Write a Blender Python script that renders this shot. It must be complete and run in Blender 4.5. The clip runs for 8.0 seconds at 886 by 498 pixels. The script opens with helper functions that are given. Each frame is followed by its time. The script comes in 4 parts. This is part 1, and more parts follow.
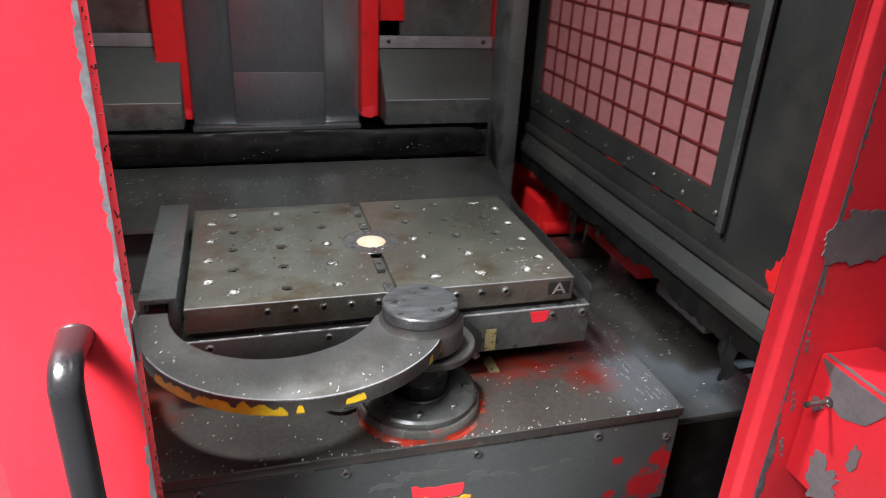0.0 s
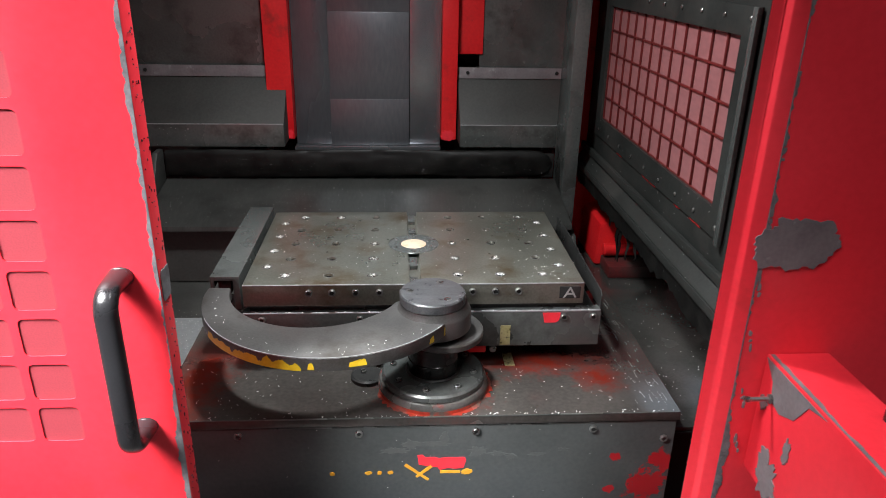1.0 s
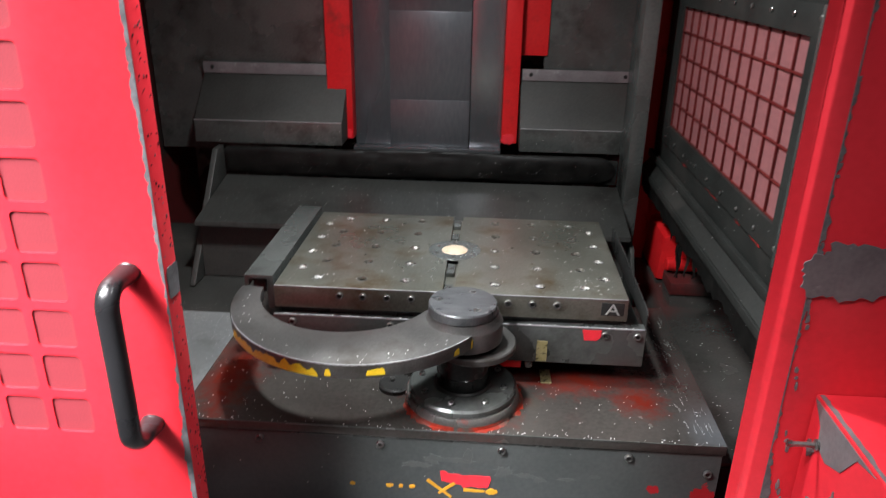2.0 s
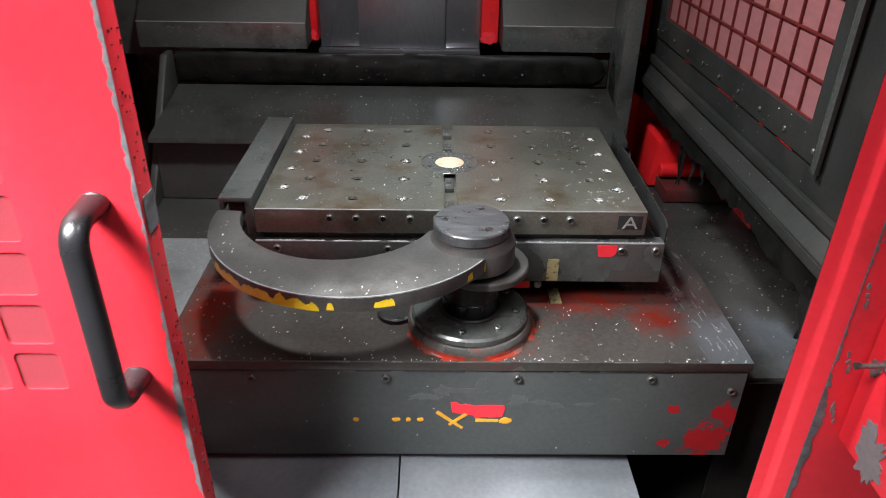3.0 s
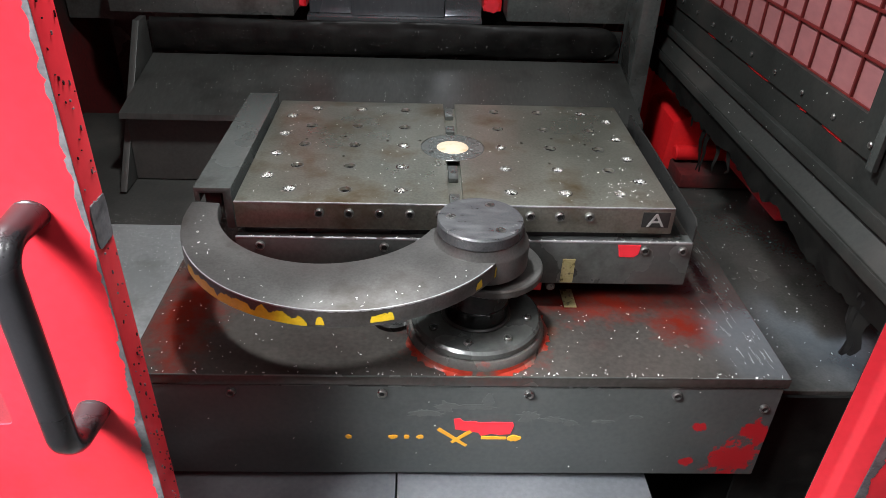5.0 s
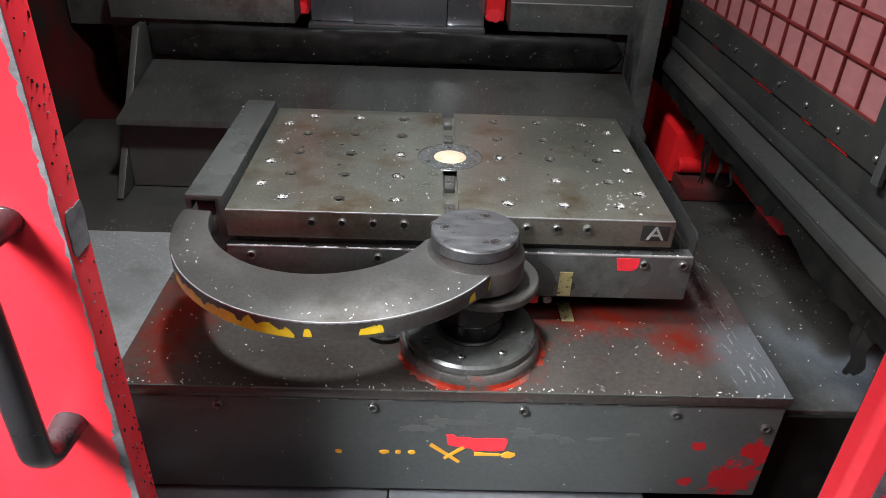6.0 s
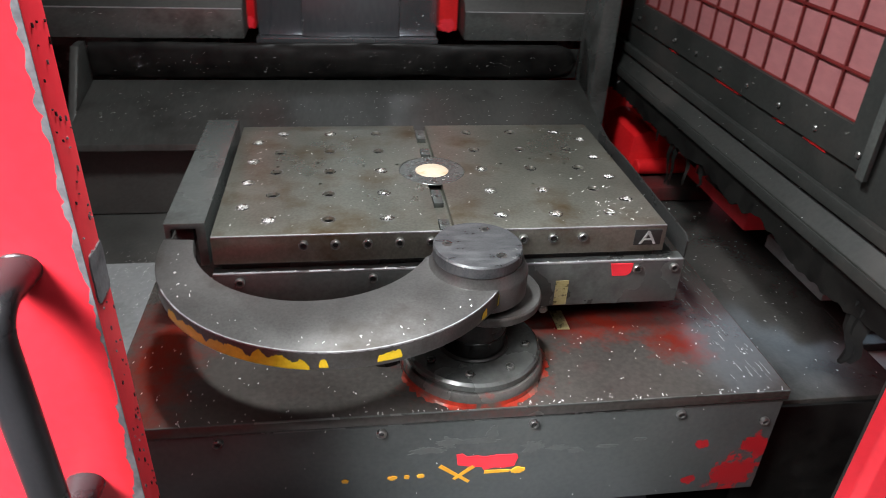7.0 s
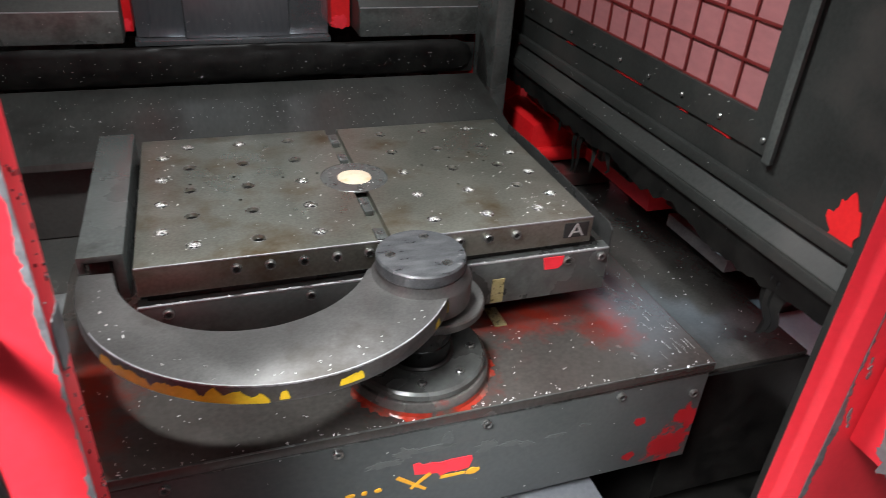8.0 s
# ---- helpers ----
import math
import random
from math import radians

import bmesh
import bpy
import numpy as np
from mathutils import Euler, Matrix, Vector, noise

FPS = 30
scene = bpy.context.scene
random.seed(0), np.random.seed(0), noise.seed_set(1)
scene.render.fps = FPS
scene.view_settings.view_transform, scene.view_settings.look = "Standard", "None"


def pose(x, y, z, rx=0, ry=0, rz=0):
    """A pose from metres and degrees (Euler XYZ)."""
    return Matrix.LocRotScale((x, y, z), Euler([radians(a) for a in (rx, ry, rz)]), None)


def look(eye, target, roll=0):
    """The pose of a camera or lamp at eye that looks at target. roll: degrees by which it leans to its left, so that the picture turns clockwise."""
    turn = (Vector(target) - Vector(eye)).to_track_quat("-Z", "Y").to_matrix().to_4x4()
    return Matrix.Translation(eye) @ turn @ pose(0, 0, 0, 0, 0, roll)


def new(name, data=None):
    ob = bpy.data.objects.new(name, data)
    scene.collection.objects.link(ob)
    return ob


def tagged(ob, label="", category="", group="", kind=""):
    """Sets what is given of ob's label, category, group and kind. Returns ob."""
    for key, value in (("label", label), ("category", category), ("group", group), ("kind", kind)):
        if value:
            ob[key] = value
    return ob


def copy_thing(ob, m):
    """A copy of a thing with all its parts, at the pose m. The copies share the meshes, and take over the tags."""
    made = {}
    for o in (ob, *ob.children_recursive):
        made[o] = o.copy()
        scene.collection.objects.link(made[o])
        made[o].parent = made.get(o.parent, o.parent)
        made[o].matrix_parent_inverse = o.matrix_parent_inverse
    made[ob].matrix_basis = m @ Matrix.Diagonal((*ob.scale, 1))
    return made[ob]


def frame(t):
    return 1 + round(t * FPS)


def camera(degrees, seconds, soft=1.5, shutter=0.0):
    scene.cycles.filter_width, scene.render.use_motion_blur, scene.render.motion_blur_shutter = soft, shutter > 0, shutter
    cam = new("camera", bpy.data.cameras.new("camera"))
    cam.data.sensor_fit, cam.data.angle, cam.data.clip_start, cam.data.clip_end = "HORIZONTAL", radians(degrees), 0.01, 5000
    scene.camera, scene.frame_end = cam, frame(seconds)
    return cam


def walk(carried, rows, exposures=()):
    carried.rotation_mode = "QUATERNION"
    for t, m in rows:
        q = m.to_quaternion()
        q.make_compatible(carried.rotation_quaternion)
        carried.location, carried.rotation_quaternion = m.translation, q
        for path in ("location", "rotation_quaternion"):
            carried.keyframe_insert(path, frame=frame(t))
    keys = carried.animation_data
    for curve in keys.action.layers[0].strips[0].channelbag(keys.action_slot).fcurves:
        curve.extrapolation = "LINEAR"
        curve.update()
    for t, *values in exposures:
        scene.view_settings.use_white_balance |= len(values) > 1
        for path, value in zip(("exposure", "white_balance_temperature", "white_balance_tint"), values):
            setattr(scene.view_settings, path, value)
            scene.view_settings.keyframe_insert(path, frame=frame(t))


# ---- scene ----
cam = camera(64.3, 8.0, soft=0.85, shutter=0.5)
PATH = [
    (0, (-0.231, -1.075, 1.593), (0.285, 0.667, 0.758), 3.0),
    (0.3, (-0.138, -1.123, 1.593), (0.156, 0.658, 0.735), 0.4),
    (0.5, (-0.089, -1.172, 1.599), (0.085, 0.637, 0.764), -0.6),
    (1, (-0.031, -1.3, 1.614), (0.09, 0.545, 0.853), 1.1),
    (1.2, (-0.017, -1.315, 1.618), (0.076, 0.539, 0.874), 0.8),
    (1.5, (0.035, -1.287, 1.616), (0.041, 0.575, 0.885), 0.4),
    (2, (0.067, -1.243, 1.603), (-0.051, 0.604, 0.844), 0.9),
    (2.2, (0.053, -1.238, 1.588), (-0.084, 0.57, 0.744), 1.8),
    (3.3, (-0.059, -1.059, 1.55), (0.027, 0.667, 0.542), 1.4),
    (3.5, (-0.065, -1.027, 1.544), (0.025, 0.683, 0.51), 2.1),
    (4, (-0.061, -0.988, 1.525), (0.017, 0.7, 0.456), 2.2),
    (5.5, (-0.054, -0.967, 1.535), (0.005, 0.729, 0.476), 2.2),
    (6, (-0.039, -0.954, 1.523), (0.009, 0.752, 0.48), 2.4),
    (6.5, (-0.052, -0.951, 1.521), (-0.012, 0.761, 0.488), 2.4),
    (7, (-0.149, -0.92, 1.518), (0.113, 0.782, 0.502), 2.7),
    (7.2, (-0.193, -0.911, 1.512), (0.167, 0.782, 0.511), 2.3),
    (7.5, (-0.245, -0.89, 1.516), (0.256, 0.757, 0.499), 1.2),
    (7.7, (-0.25, -0.882, 1.528), (0.29, 0.742, 0.494), 2.5),
    (8, (-0.233, -0.873, 1.536), (0.362, 0.732, 0.501), 3.9),
]
walk(cam, [(t, look(eye, target, roll)) for t, eye, target, roll in PATH])

# ---- world, lamps ----
world = bpy.data.worlds.new("hall_air")
scene.world = world
world.use_nodes = True
bg = world.node_tree.nodes["Background"]
bg.inputs["Color"].default_value = (0.75, 0.8, 0.9, 1)
bg.inputs["Strength"].default_value = 0.05


def area(name, eye, target, sx, sy, watts, colour):
    lamp = bpy.data.lights.new(name, "AREA")
    lamp.shape, lamp.size, lamp.size_y, lamp.energy, lamp.color = "RECTANGLE", sx, sy, watts, colour
    ob = new(name, lamp)
    ob.matrix_world = look(eye, target)
    return ob


work = area("machine_work_lamp", (-0.16, -0.02, 2.08), (-0.06, 0.06, 1.0), 0.16, 0.08, 18, (0.95, 0.98, 1.0))
work.data.spread = radians(142)
near = area("hall_tubes_near", (-1.5, -1.05, 2.55), (-0.80, -0.42, 1.25), 1.3, 0.9, 39, (0.98, 0.97, 1.0))
near.data.spread = radians(44)
area("hall_tubes_rear", (0.66, -1.45, 3.9), (0.1, -0.2, 0.8), 0.14, 1.2, 25, (0.98, 0.98, 1.0))
# added fill lamp: brightens the south wall so its bounce lifts the interior
area("south_wall_fill", (0.0, -3.0, 4.0), (0.0, -5.0, 1.2), 2.4, 0.4, 24, (0.92, 0.95, 1.0))
area("station_daylight", (1.66, 1.2, 1.96), (0.47, -0.05, 0.8), 0.85, 0.7, 4, (0.6, 0.8, 1.0))


# ---- materials ----
def nodes_of(name):
    m = bpy.data.materials.new(name)
    m.use_nodes = True
    n, l = m.node_tree.nodes, m.node_tree.links
    return m, n, l, n["Principled BSDF"]


def surface(name, dark, light, rough=(0.35, 0.55), metal=0.0, big=4.0, fine=180.0, bump=0.15, stain=None, stain_at=(0.55, 0.68),
            stain_scale=7.0, stretch=(1, 1, 1), coat=0.0, vary=0.0):
    """A worn surface: two colours over a broad and a fine noise, roughness that follows, stains of a colour of their own, fine relief."""
    m, n, l, b = nodes_of(name)
    tc = n.new("ShaderNodeTexCoord")
    mp = n.new("ShaderNodeMapping")
    mp.inputs["Scale"].default_value = stretch
    l.new(tc.outputs["Object"], mp.inputs["Vector"])
    a, f = n.new("ShaderNodeTexNoise"), n.new("ShaderNodeTexNoise")
    for t, s, d in ((a, big, 6), (f, fine, 3)):
        t.inputs["Scale"].default_value, t.inputs["Detail"].default_value = s, d
        l.new(mp.outputs["Vector"], t.inputs["Vector"])
    mix = n.new("ShaderNodeMath")
    mix.operation = "MULTIPLY_ADD"
    mix.inputs[1].default_value = 0.35
    l.new(f.outputs["Fac"], mix.inputs[0])
    sc = n.new("ShaderNodeMath")
    sc.operation = "MULTIPLY"
    sc.inputs[1].default_value = 0.65
    l.new(a.outputs["Fac"], sc.inputs[0])
    l.new(sc.outputs[0], mix.inputs[2])
    ramp = n.new("ShaderNodeValToRGB")
    ramp.color_ramp.elements[0].position, ramp.color_ramp.elements[1].position = 0.36, 0.64
    ramp.color_ramp.elements[0].color, ramp.color_ramp.elements[1].color = (*dark, 1), (*light, 1)
    l.new(mix.outputs[0], ramp.inputs["Fac"])
    colour = ramp.outputs["Color"]
    if stain:
        s = n.new("ShaderNodeTexNoise")
        s.inputs["Scale"].default_value, s.inputs["Detail"].default_value = stain_scale, 8
        s.inputs["Roughness"].default_value = 0.62
        l.new(tc.outputs["Object"], s.inputs["Vector"])
        r = n.new("ShaderNodeMapRange")
        r.inputs["From Min"].default_value, r.inputs["From Max"].default_value = stain_at
        l.new(s.outputs["Fac"], r.inputs["Value"])
        mx = n.new("ShaderNodeMix")
        mx.data_type = "RGBA"
        mx.inputs["B"].default_value = (*stain, 1)
        l.new(r.outputs["Result"], mx.inputs["Factor"])
        l.new(colour, mx.inputs["A"])
        colour = mx.outputs["Result"]
    l.new(colour, b.inputs["Base Color"])
    rr = n.new("ShaderNodeMapRange")
    rr.inputs["From Min"].default_value, rr.inputs["From Max"].default_value = 0.3, 0.7
    rr.inputs["To Min"].default_value, rr.inputs["To Max"].default_value = rough
    l.new(a.outputs["Fac"], rr.inputs["Value"])
    l.new(rr.outputs["Result"], b.inputs["Roughness"])
    b.inputs["Metallic"].default_value = metal
    b.inputs["Coat Weight"].default_value = coat
    bp = n.new("ShaderNodeBump")
    bp.inputs["Strength"].default_value, bp.inputs["Distance"].default_value = bump, 0.002
    l.new(mix.outputs[0], bp.inputs["Height"])
    l.new(bp.outputs["Normal"], b.inputs["Normal"])
    return m


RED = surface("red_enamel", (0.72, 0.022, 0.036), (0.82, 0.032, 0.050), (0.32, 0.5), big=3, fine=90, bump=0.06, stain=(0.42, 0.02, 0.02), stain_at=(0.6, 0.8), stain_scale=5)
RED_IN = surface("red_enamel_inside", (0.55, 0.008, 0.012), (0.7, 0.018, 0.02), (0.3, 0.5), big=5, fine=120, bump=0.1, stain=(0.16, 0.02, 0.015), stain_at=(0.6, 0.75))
# darkened copy of the inside red, with the side wall's shade in its colour
SHADED_RED = surface("shaded_red_paint", (0.035, 0.004, 0.004), (0.11, 0.008, 0.008), (0.5, 0.7), big=3, fine=90, bump=0.1, stain=(0.02, 0.018, 0.016), stain_at=(0.45, 0.6), stain_scale=4)
GUARDM = surface("oily_guard_sheet", (0.013, 0.014, 0.013), (0.026, 0.028, 0.026), (0.45, 0.65), metal=0.0, big=5, fine=150, bump=0.1, stain=(0.035, 0.033, 0.03), stain_at=(0.5, 0.7), stain_scale=6)
GUARDM.node_tree.nodes["Principled BSDF"].inputs["Specular IOR Level"].default_value = 0.25
GRIDRED = surface("dark_red_grid_paint", (0.08, 0.009, 0.009), (0.14, 0.013, 0.012), (0.35, 0.5), big=20, fine=120, bump=0.1)
ORANGE = surface("oily_red_primer", (0.16, 0.014, 0.008), (0.34, 0.028, 0.012), (0.15, 0.35), big=14, fine=150, bump=0.3, stain=(0.07, 0.055, 0.045), stain_at=(0.44, 0.6), stain_scale=16)
STEEL = surface("oily_painted_steel", (0.085, 0.094, 0.09), (0.145, 0.155, 0.148), (0.17, 0.34), metal=0.5, big=6, fine=160, bump=0.16, stain=(0.05, 0.05, 0.045), stain_at=(0.5, 0.72), stain_scale=11)
APRON = surface("oily_apron_sheet", (0.045, 0.047, 0.044), (0.078, 0.080, 0.075), (0.28, 0.45), metal=0.45, big=4, fine=150, bump=0.08, stain=(0.03, 0.029, 0.027), stain_at=(0.5, 0.7), stain_scale=6, stretch=(1, 0.25, 0.25))
DECK = surface("oily_deck_steel", (0.04, 0.04, 0.037), (0.078, 0.076, 0.07), (0.16, 0.3), metal=0.3, big=3, fine=220, bump=0.06, stain=(0.02, 0.019, 0.017), stain_at=(0.5, 0.7), stain_scale=4)
GROUND = surface("ground_pallet_steel", (0.15, 0.154, 0.128), (0.275, 0.275, 0.235), (0.24, 0.42), metal=0.75, big=5, fine=240, bump=0.08, stain=(0.12, 0.085, 0.045), stain_at=(0.5, 0.7), stain_scale=9)
CAST = surface("cast_arm_steel", (0.075, 0.074, 0.071), (0.135, 0.132, 0.127), (0.27, 0.45), metal=0.55, big=7, fine=300, bump=0.2, stain=(0.05, 0.043, 0.036), stain_at=(0.52, 0.7), stain_scale=8)
DARK = surface("dark_oily_steel", (0.022, 0.023, 0.023), (0.05, 0.05, 0.048), (0.2, 0.36), metal=0.4, big=8, fine=160, bump=0.15)
CAPM = surface("scratched_cap_steel", (0.07, 0.075, 0.08), (0.15, 0.155, 0.16), (0.25, 0.45), metal=0.6, big=30, fine=300, bump=0.25, stain=(0.3, 0.3, 0.3), stain_at=(0.64, 0.7), stain_scale=60, stretch=(1, 3, 1))
RUBBER = surface("black_wet_rubber", (0.003, 0.003, 0.003), (0.008, 0.008, 0.008), (0.16, 0.3), big=10, fine=60, bump=0.25)
SHROUD = surface("dull_dark_sheet", (0.024, 0.024, 0.022), (0.045, 0.045, 0.041), (0.5, 0.7), metal=0.1, big=6, fine=140, bump=0.12, stain=(0.06, 0.057, 0.05), stain_at=(0.58, 0.8), stain_scale=4)
FOOT = surface("foot_with_red_remains", (0.075, 0.075, 0.07), (0.15, 0.145, 0.135), (0.2, 0.4), metal=0.4, big=12, fine=150, bump=0.2, stain=(0.36, 0.026, 0.012), stain_at=(0.56, 0.72), stain_scale=22)
# black rubber, also painted where the void beside the tray lies in shade
WIPER_SHADE = surface("black_rubber_and_void_shade", (0.003, 0.003, 0.003), (0.009, 0.009, 0.008), (0.42, 0.6), big=20, fine=90, bump=0.4)
WIPER_SHADE.node_tree.nodes["Principled BSDF"].inputs["Specular IOR Level"].default_value = 0.2
PLASTIC = surface("black_handle_plastic", (0.012, 0.012, 0.013), (0.022, 0.022, 0.024), (0.22, 0.34), big=6, fine=300, bump=0.04)
# bare metal, also the bright colour of strips that draw edge highlights
BARE_GLINT = surface("bare_metal_and_edge_glint", (0.24, 0.24, 0.25), (0.42, 0.42, 0.43), (0.35, 0.6), metal=0.5, big=30, fine=200, bump=0.2)
EDGE = surface("chipped_grey_edge", (0.07, 0.07, 0.075), (0.17, 0.17, 0.18), (0.45, 0.65), metal=0.1, big=60, fine=250, bump=0.3)
TRAYM = surface("pale_tray_sheet", (0.10, 0.11, 0.12), (0.15, 0.16, 0.17), (0.4, 0.6), metal=0.2, big=5, fine=120, bump=0.1)
WORN = surface("primer_grey_wear", (0.12, 0.105, 0.11), (0.19, 0.17, 0.175), (0.4, 0.6), big=18, fine=150, bump=0.2, stain=(0.3, 0.3, 0.3), stain_at=(0.62, 0.75), stain_scale=30)
LEFTM = surface("pale_deck_sheet", (0.17, 0.18, 0.18), (0.27, 0.28, 0.28), (0.28, 0.45), metal=0.3, big=4, fine=120, bump=0.08, stain=(0.09, 0.088, 0.08), stain_at=(0.55, 0.75), stain_scale=5)
SCUFF = surface("rubbed_plate_grey", (0.080, 0.088, 0.086), (0.104, 0.112, 0.108), (0.35, 0.5), metal=0.2, big=40, fine=200, bump=0.05)
BOLT = surface("bright_bolt_steel", (0.16, 0.16, 0.155), (0.34, 0.34, 0.325), (0.2, 0.4), metal=0.9, big=60, fine=300, bump=0.1)
# near-black for small dark parts and for the shade inside holes
HOLE = surface("black_and_hole_shade", (0.008, 0.008, 0.008), (0.02, 0.02, 0.018), (0.3, 0.5), big=40, fine=200, bump=0.1)
CHROME = surface("polished_way_cover", (0.3, 0.31, 0.33), (0.42, 0.43, 0.45), (0.14, 0.3), metal=0.85, big=3, fine=120, bump=0.05, stretch=(1, 1, 0.2))
WAY = surface("grey_way_cover", (0.11, 0.118, 0.13), (0.16, 0.168, 0.18), (0.22, 0.4), metal=0.6, big=3, fine=120, bump=0.06, stretch=(1, 1, 0.25))
BRASS = surface("brass_plate", (0.42, 0.36, 0.16), (0.6, 0.52, 0.28), (0.25, 0.45), metal=0.6, big=60, fine=300, bump=0.15, stain=(0.1, 0.08, 0.04), stain_at=(0.55, 0.65), stain_scale=120)
YELLOW = surface("yellow_paint", (0.62, 0.42, 0.01), (0.78, 0.55, 0.03), (0.35, 0.5), big=40, fine=200, bump=0.2, stain=(0.25, 0.18, 0.03), stain_at=(0.62, 0.72), stain_scale=50)
AMBER = surface("orange_marking_paint", (0.6, 0.28, 0.01), (0.75, 0.38, 0.03), (0.4, 0.5), big=40, fine=200, bump=0.1)
PLUG = surface("beige_plug", (0.5, 0.38, 0.27), (0.62, 0.5, 0.38), (0.4, 0.6), big=25, fine=140, bump=0.15, stain=(0.5, 0.28, 0.12), stain_at=(0.6, 0.75), stain_scale=40)
SILVER = surface("aluminium_swarf", (0.8, 0.8, 0.78), (0.92, 0.92, 0.9), (0.25, 0.4), metal=0.35, big=200, fine=600, bump=0.0)
LETTER = surface("letter_metal", (0.3, 0.3, 0.29), (0.42, 0.42, 0.4), (0.4, 0.55), metal=0.3, big=40, fine=200, bump=0.05)
CONCRETE = surface("hall_concrete", (0.16, 0.16, 0.155), (0.24, 0.235, 0.23), (0.5, 0.7), big=1.5, fine=40, bump=0.2)
PAINTW = surface("hall_wall_paint", (0.22, 0.23, 0.24), (0.3, 0.31, 0.32), (0.5, 0.7), big=1, fine=30, bump=0.05)
WHITE = surface("white_ribbed_plastic", (0.7, 0.7, 0.69), (0.82, 0.82, 0.8), (0.4, 0.55), big=8, fine=100, bump=0.05)


def stained_deck(name, spots, red=(0.17, 0.018, 0.010), upright=False, edge=(0.64, 1.02), grain=30, relief=0.05, base=((0.050, 0.045, 0.041), (0.088, 0.080, 0.072)), rough=(0.12, 0.3), metal=0.45):
    """Oily steel whose red paint has stayed in some places: spots of (x, y, radius x, radius y), in the plate's own metres."""
    m = surface(name, *base, rough, metal=metal, big=5, fine=130, bump=relief)
    n, l = m.node_tree.nodes, m.node_tree.links
    b = n["Principled BSDF"]
    old = b.inputs["Base Color"].links[0].from_socket
    tc = n.new("ShaderNodeTexCoord")
    total = None
    for x, y, rx, ry in spots:
        mp = n.new("ShaderNodeMapping")
        mp.vector_type = "TEXTURE"
        mp.inputs["Location"].default_value = (x, 0, y) if upright else (x, y, 0)
        mp.inputs["Scale"].default_value = (rx, 10, ry) if upright else (rx, ry, 10)
        l.new(tc.outputs["Object"], mp.inputs["Vector"])
        g = n.new("ShaderNodeTexGradient")
        g.gradient_type = "SPHERICAL"
        l.new(mp.outputs["Vector"], g.inputs["Vector"])
        if total is None:
            total = g.outputs["Fac"]
        else:
            mx = n.new("ShaderNodeMath")
            mx.operation = "MAXIMUM"
            l.new(total, mx.inputs[0])
            l.new(g.outputs["Fac"], mx.inputs[1])
            total = mx.outputs[0]
    t = n.new("ShaderNodeTexNoise")
    t.inputs["Scale"].default_value, t.inputs["Detail"].default_value, t.inputs["Roughness"].default_value = grain, 10, 0.72
    l.new(tc.outputs["Object"], t.inputs["Vector"])
    add = n.new("ShaderNodeMath")
    add.operation = "MULTIPLY_ADD"
    add.inputs[1].default_value = 0.55
    l.new(total, add.inputs[0])
    l.new(t.outputs["Fac"], add.inputs[2])
    r = n.new("ShaderNodeMapRange")
    r.inputs["From Min"].default_value, r.inputs["From Max"].default_value = edge
    l.new(add.outputs[0], r.inputs["Value"])
    mix = n.new("ShaderNodeMix")
    mix.data_type = "RGBA"
    mix.inputs["B"].default_value = (*red, 1)
    l.new(r.outputs["Result"], mix.inputs["Factor"])
    l.new(old, mix.inputs["A"])
    l.new(mix.outputs["Result"], b.inputs["Base Color"])
    return m


PLATE = stained_deck("stained_top_plate", ((0.23, -0.035, 0.30, 0.10), (0.36, -0.10, 0.09, 0.10), (-0.46, -0.08, 0.10, 0.30), (0.02, -0.12, 0.17, 0.17), (-0.41, 0.05, 0.09, 0.2)))
FRONT = stained_deck("front_plate_with_red_chips", ((0.445, 0.055, 0.085, 0.10), (0.470, 0.115, 0.05, 0.05), (0.375, 0.125, 0.025, 0.02), (0.37, 0.045, 0.022, 0.02)), (0.42, 0.016, 0.022), True, (0.79, 0.83), 45, 0.025, ((0.056, 0.064, 0.063), (0.084, 0.092, 0.090)), (0.3, 0.48), 0.25)


def pane_material(name, colour, rough, through_light):
    m, n, l, b = nodes_of(name)
    b.inputs["Base Color"].default_value = (*colour, 1)
    b.inputs["Roughness"].default_value = rough
    b.inputs["Transmission Weight"].default_value = through_light
    t = n.new("ShaderNodeTexNoise")
    t.inputs["Scale"].default_value, t.inputs["Detail"].default_value = 25, 6
    r = n.new("ShaderNodeValToRGB")
    r.color_ramp.elements[0].position, r.color_ramp.elements[1].position = 0.3, 0.7
    r.color_ramp.elements[0].color = (*[0.82 * c for c in colour], 1)
    r.color_ramp.elements[1].color = (*colour, 1)
    l.new(t.outputs["Fac"], r.inputs["Fac"])
    l.new(r.outputs["Color"], b.inputs["Base Color"])
    return m


PANE = pane_material("smeared_pink_pane", (0.50, 0.205, 0.21), 0.4, 0.45)
PANE_DOOR = pane_material("smeared_red_pane", (0.30, 0.040, 0.052), 0.5, 0.0)

# ---- building helpers ----
AT = {}


def thing(name, base, label, category, group="", kind=""):
    ob = new(name)
    ob.location = base
    ob.empty_display_size = 0.05
    AT[ob] = Vector(base)
    return tagged(ob, label, category, group, kind)


def finish(bm, name, mat, smooth=30):
    me = bpy.data.meshes.new(name)
    bmesh.ops.recalc_face_normals(bm, faces=bm.faces)
    for f in bm.faces:
        f.smooth = True
    for e in bm.edges:
        if len(e.link_faces) == 2 and e.calc_face_angle(0) > radians(smooth):
            e.smooth = False
    bm.to_mesh(me)
    bm.free()
    me.materials.append(mat)
    return me


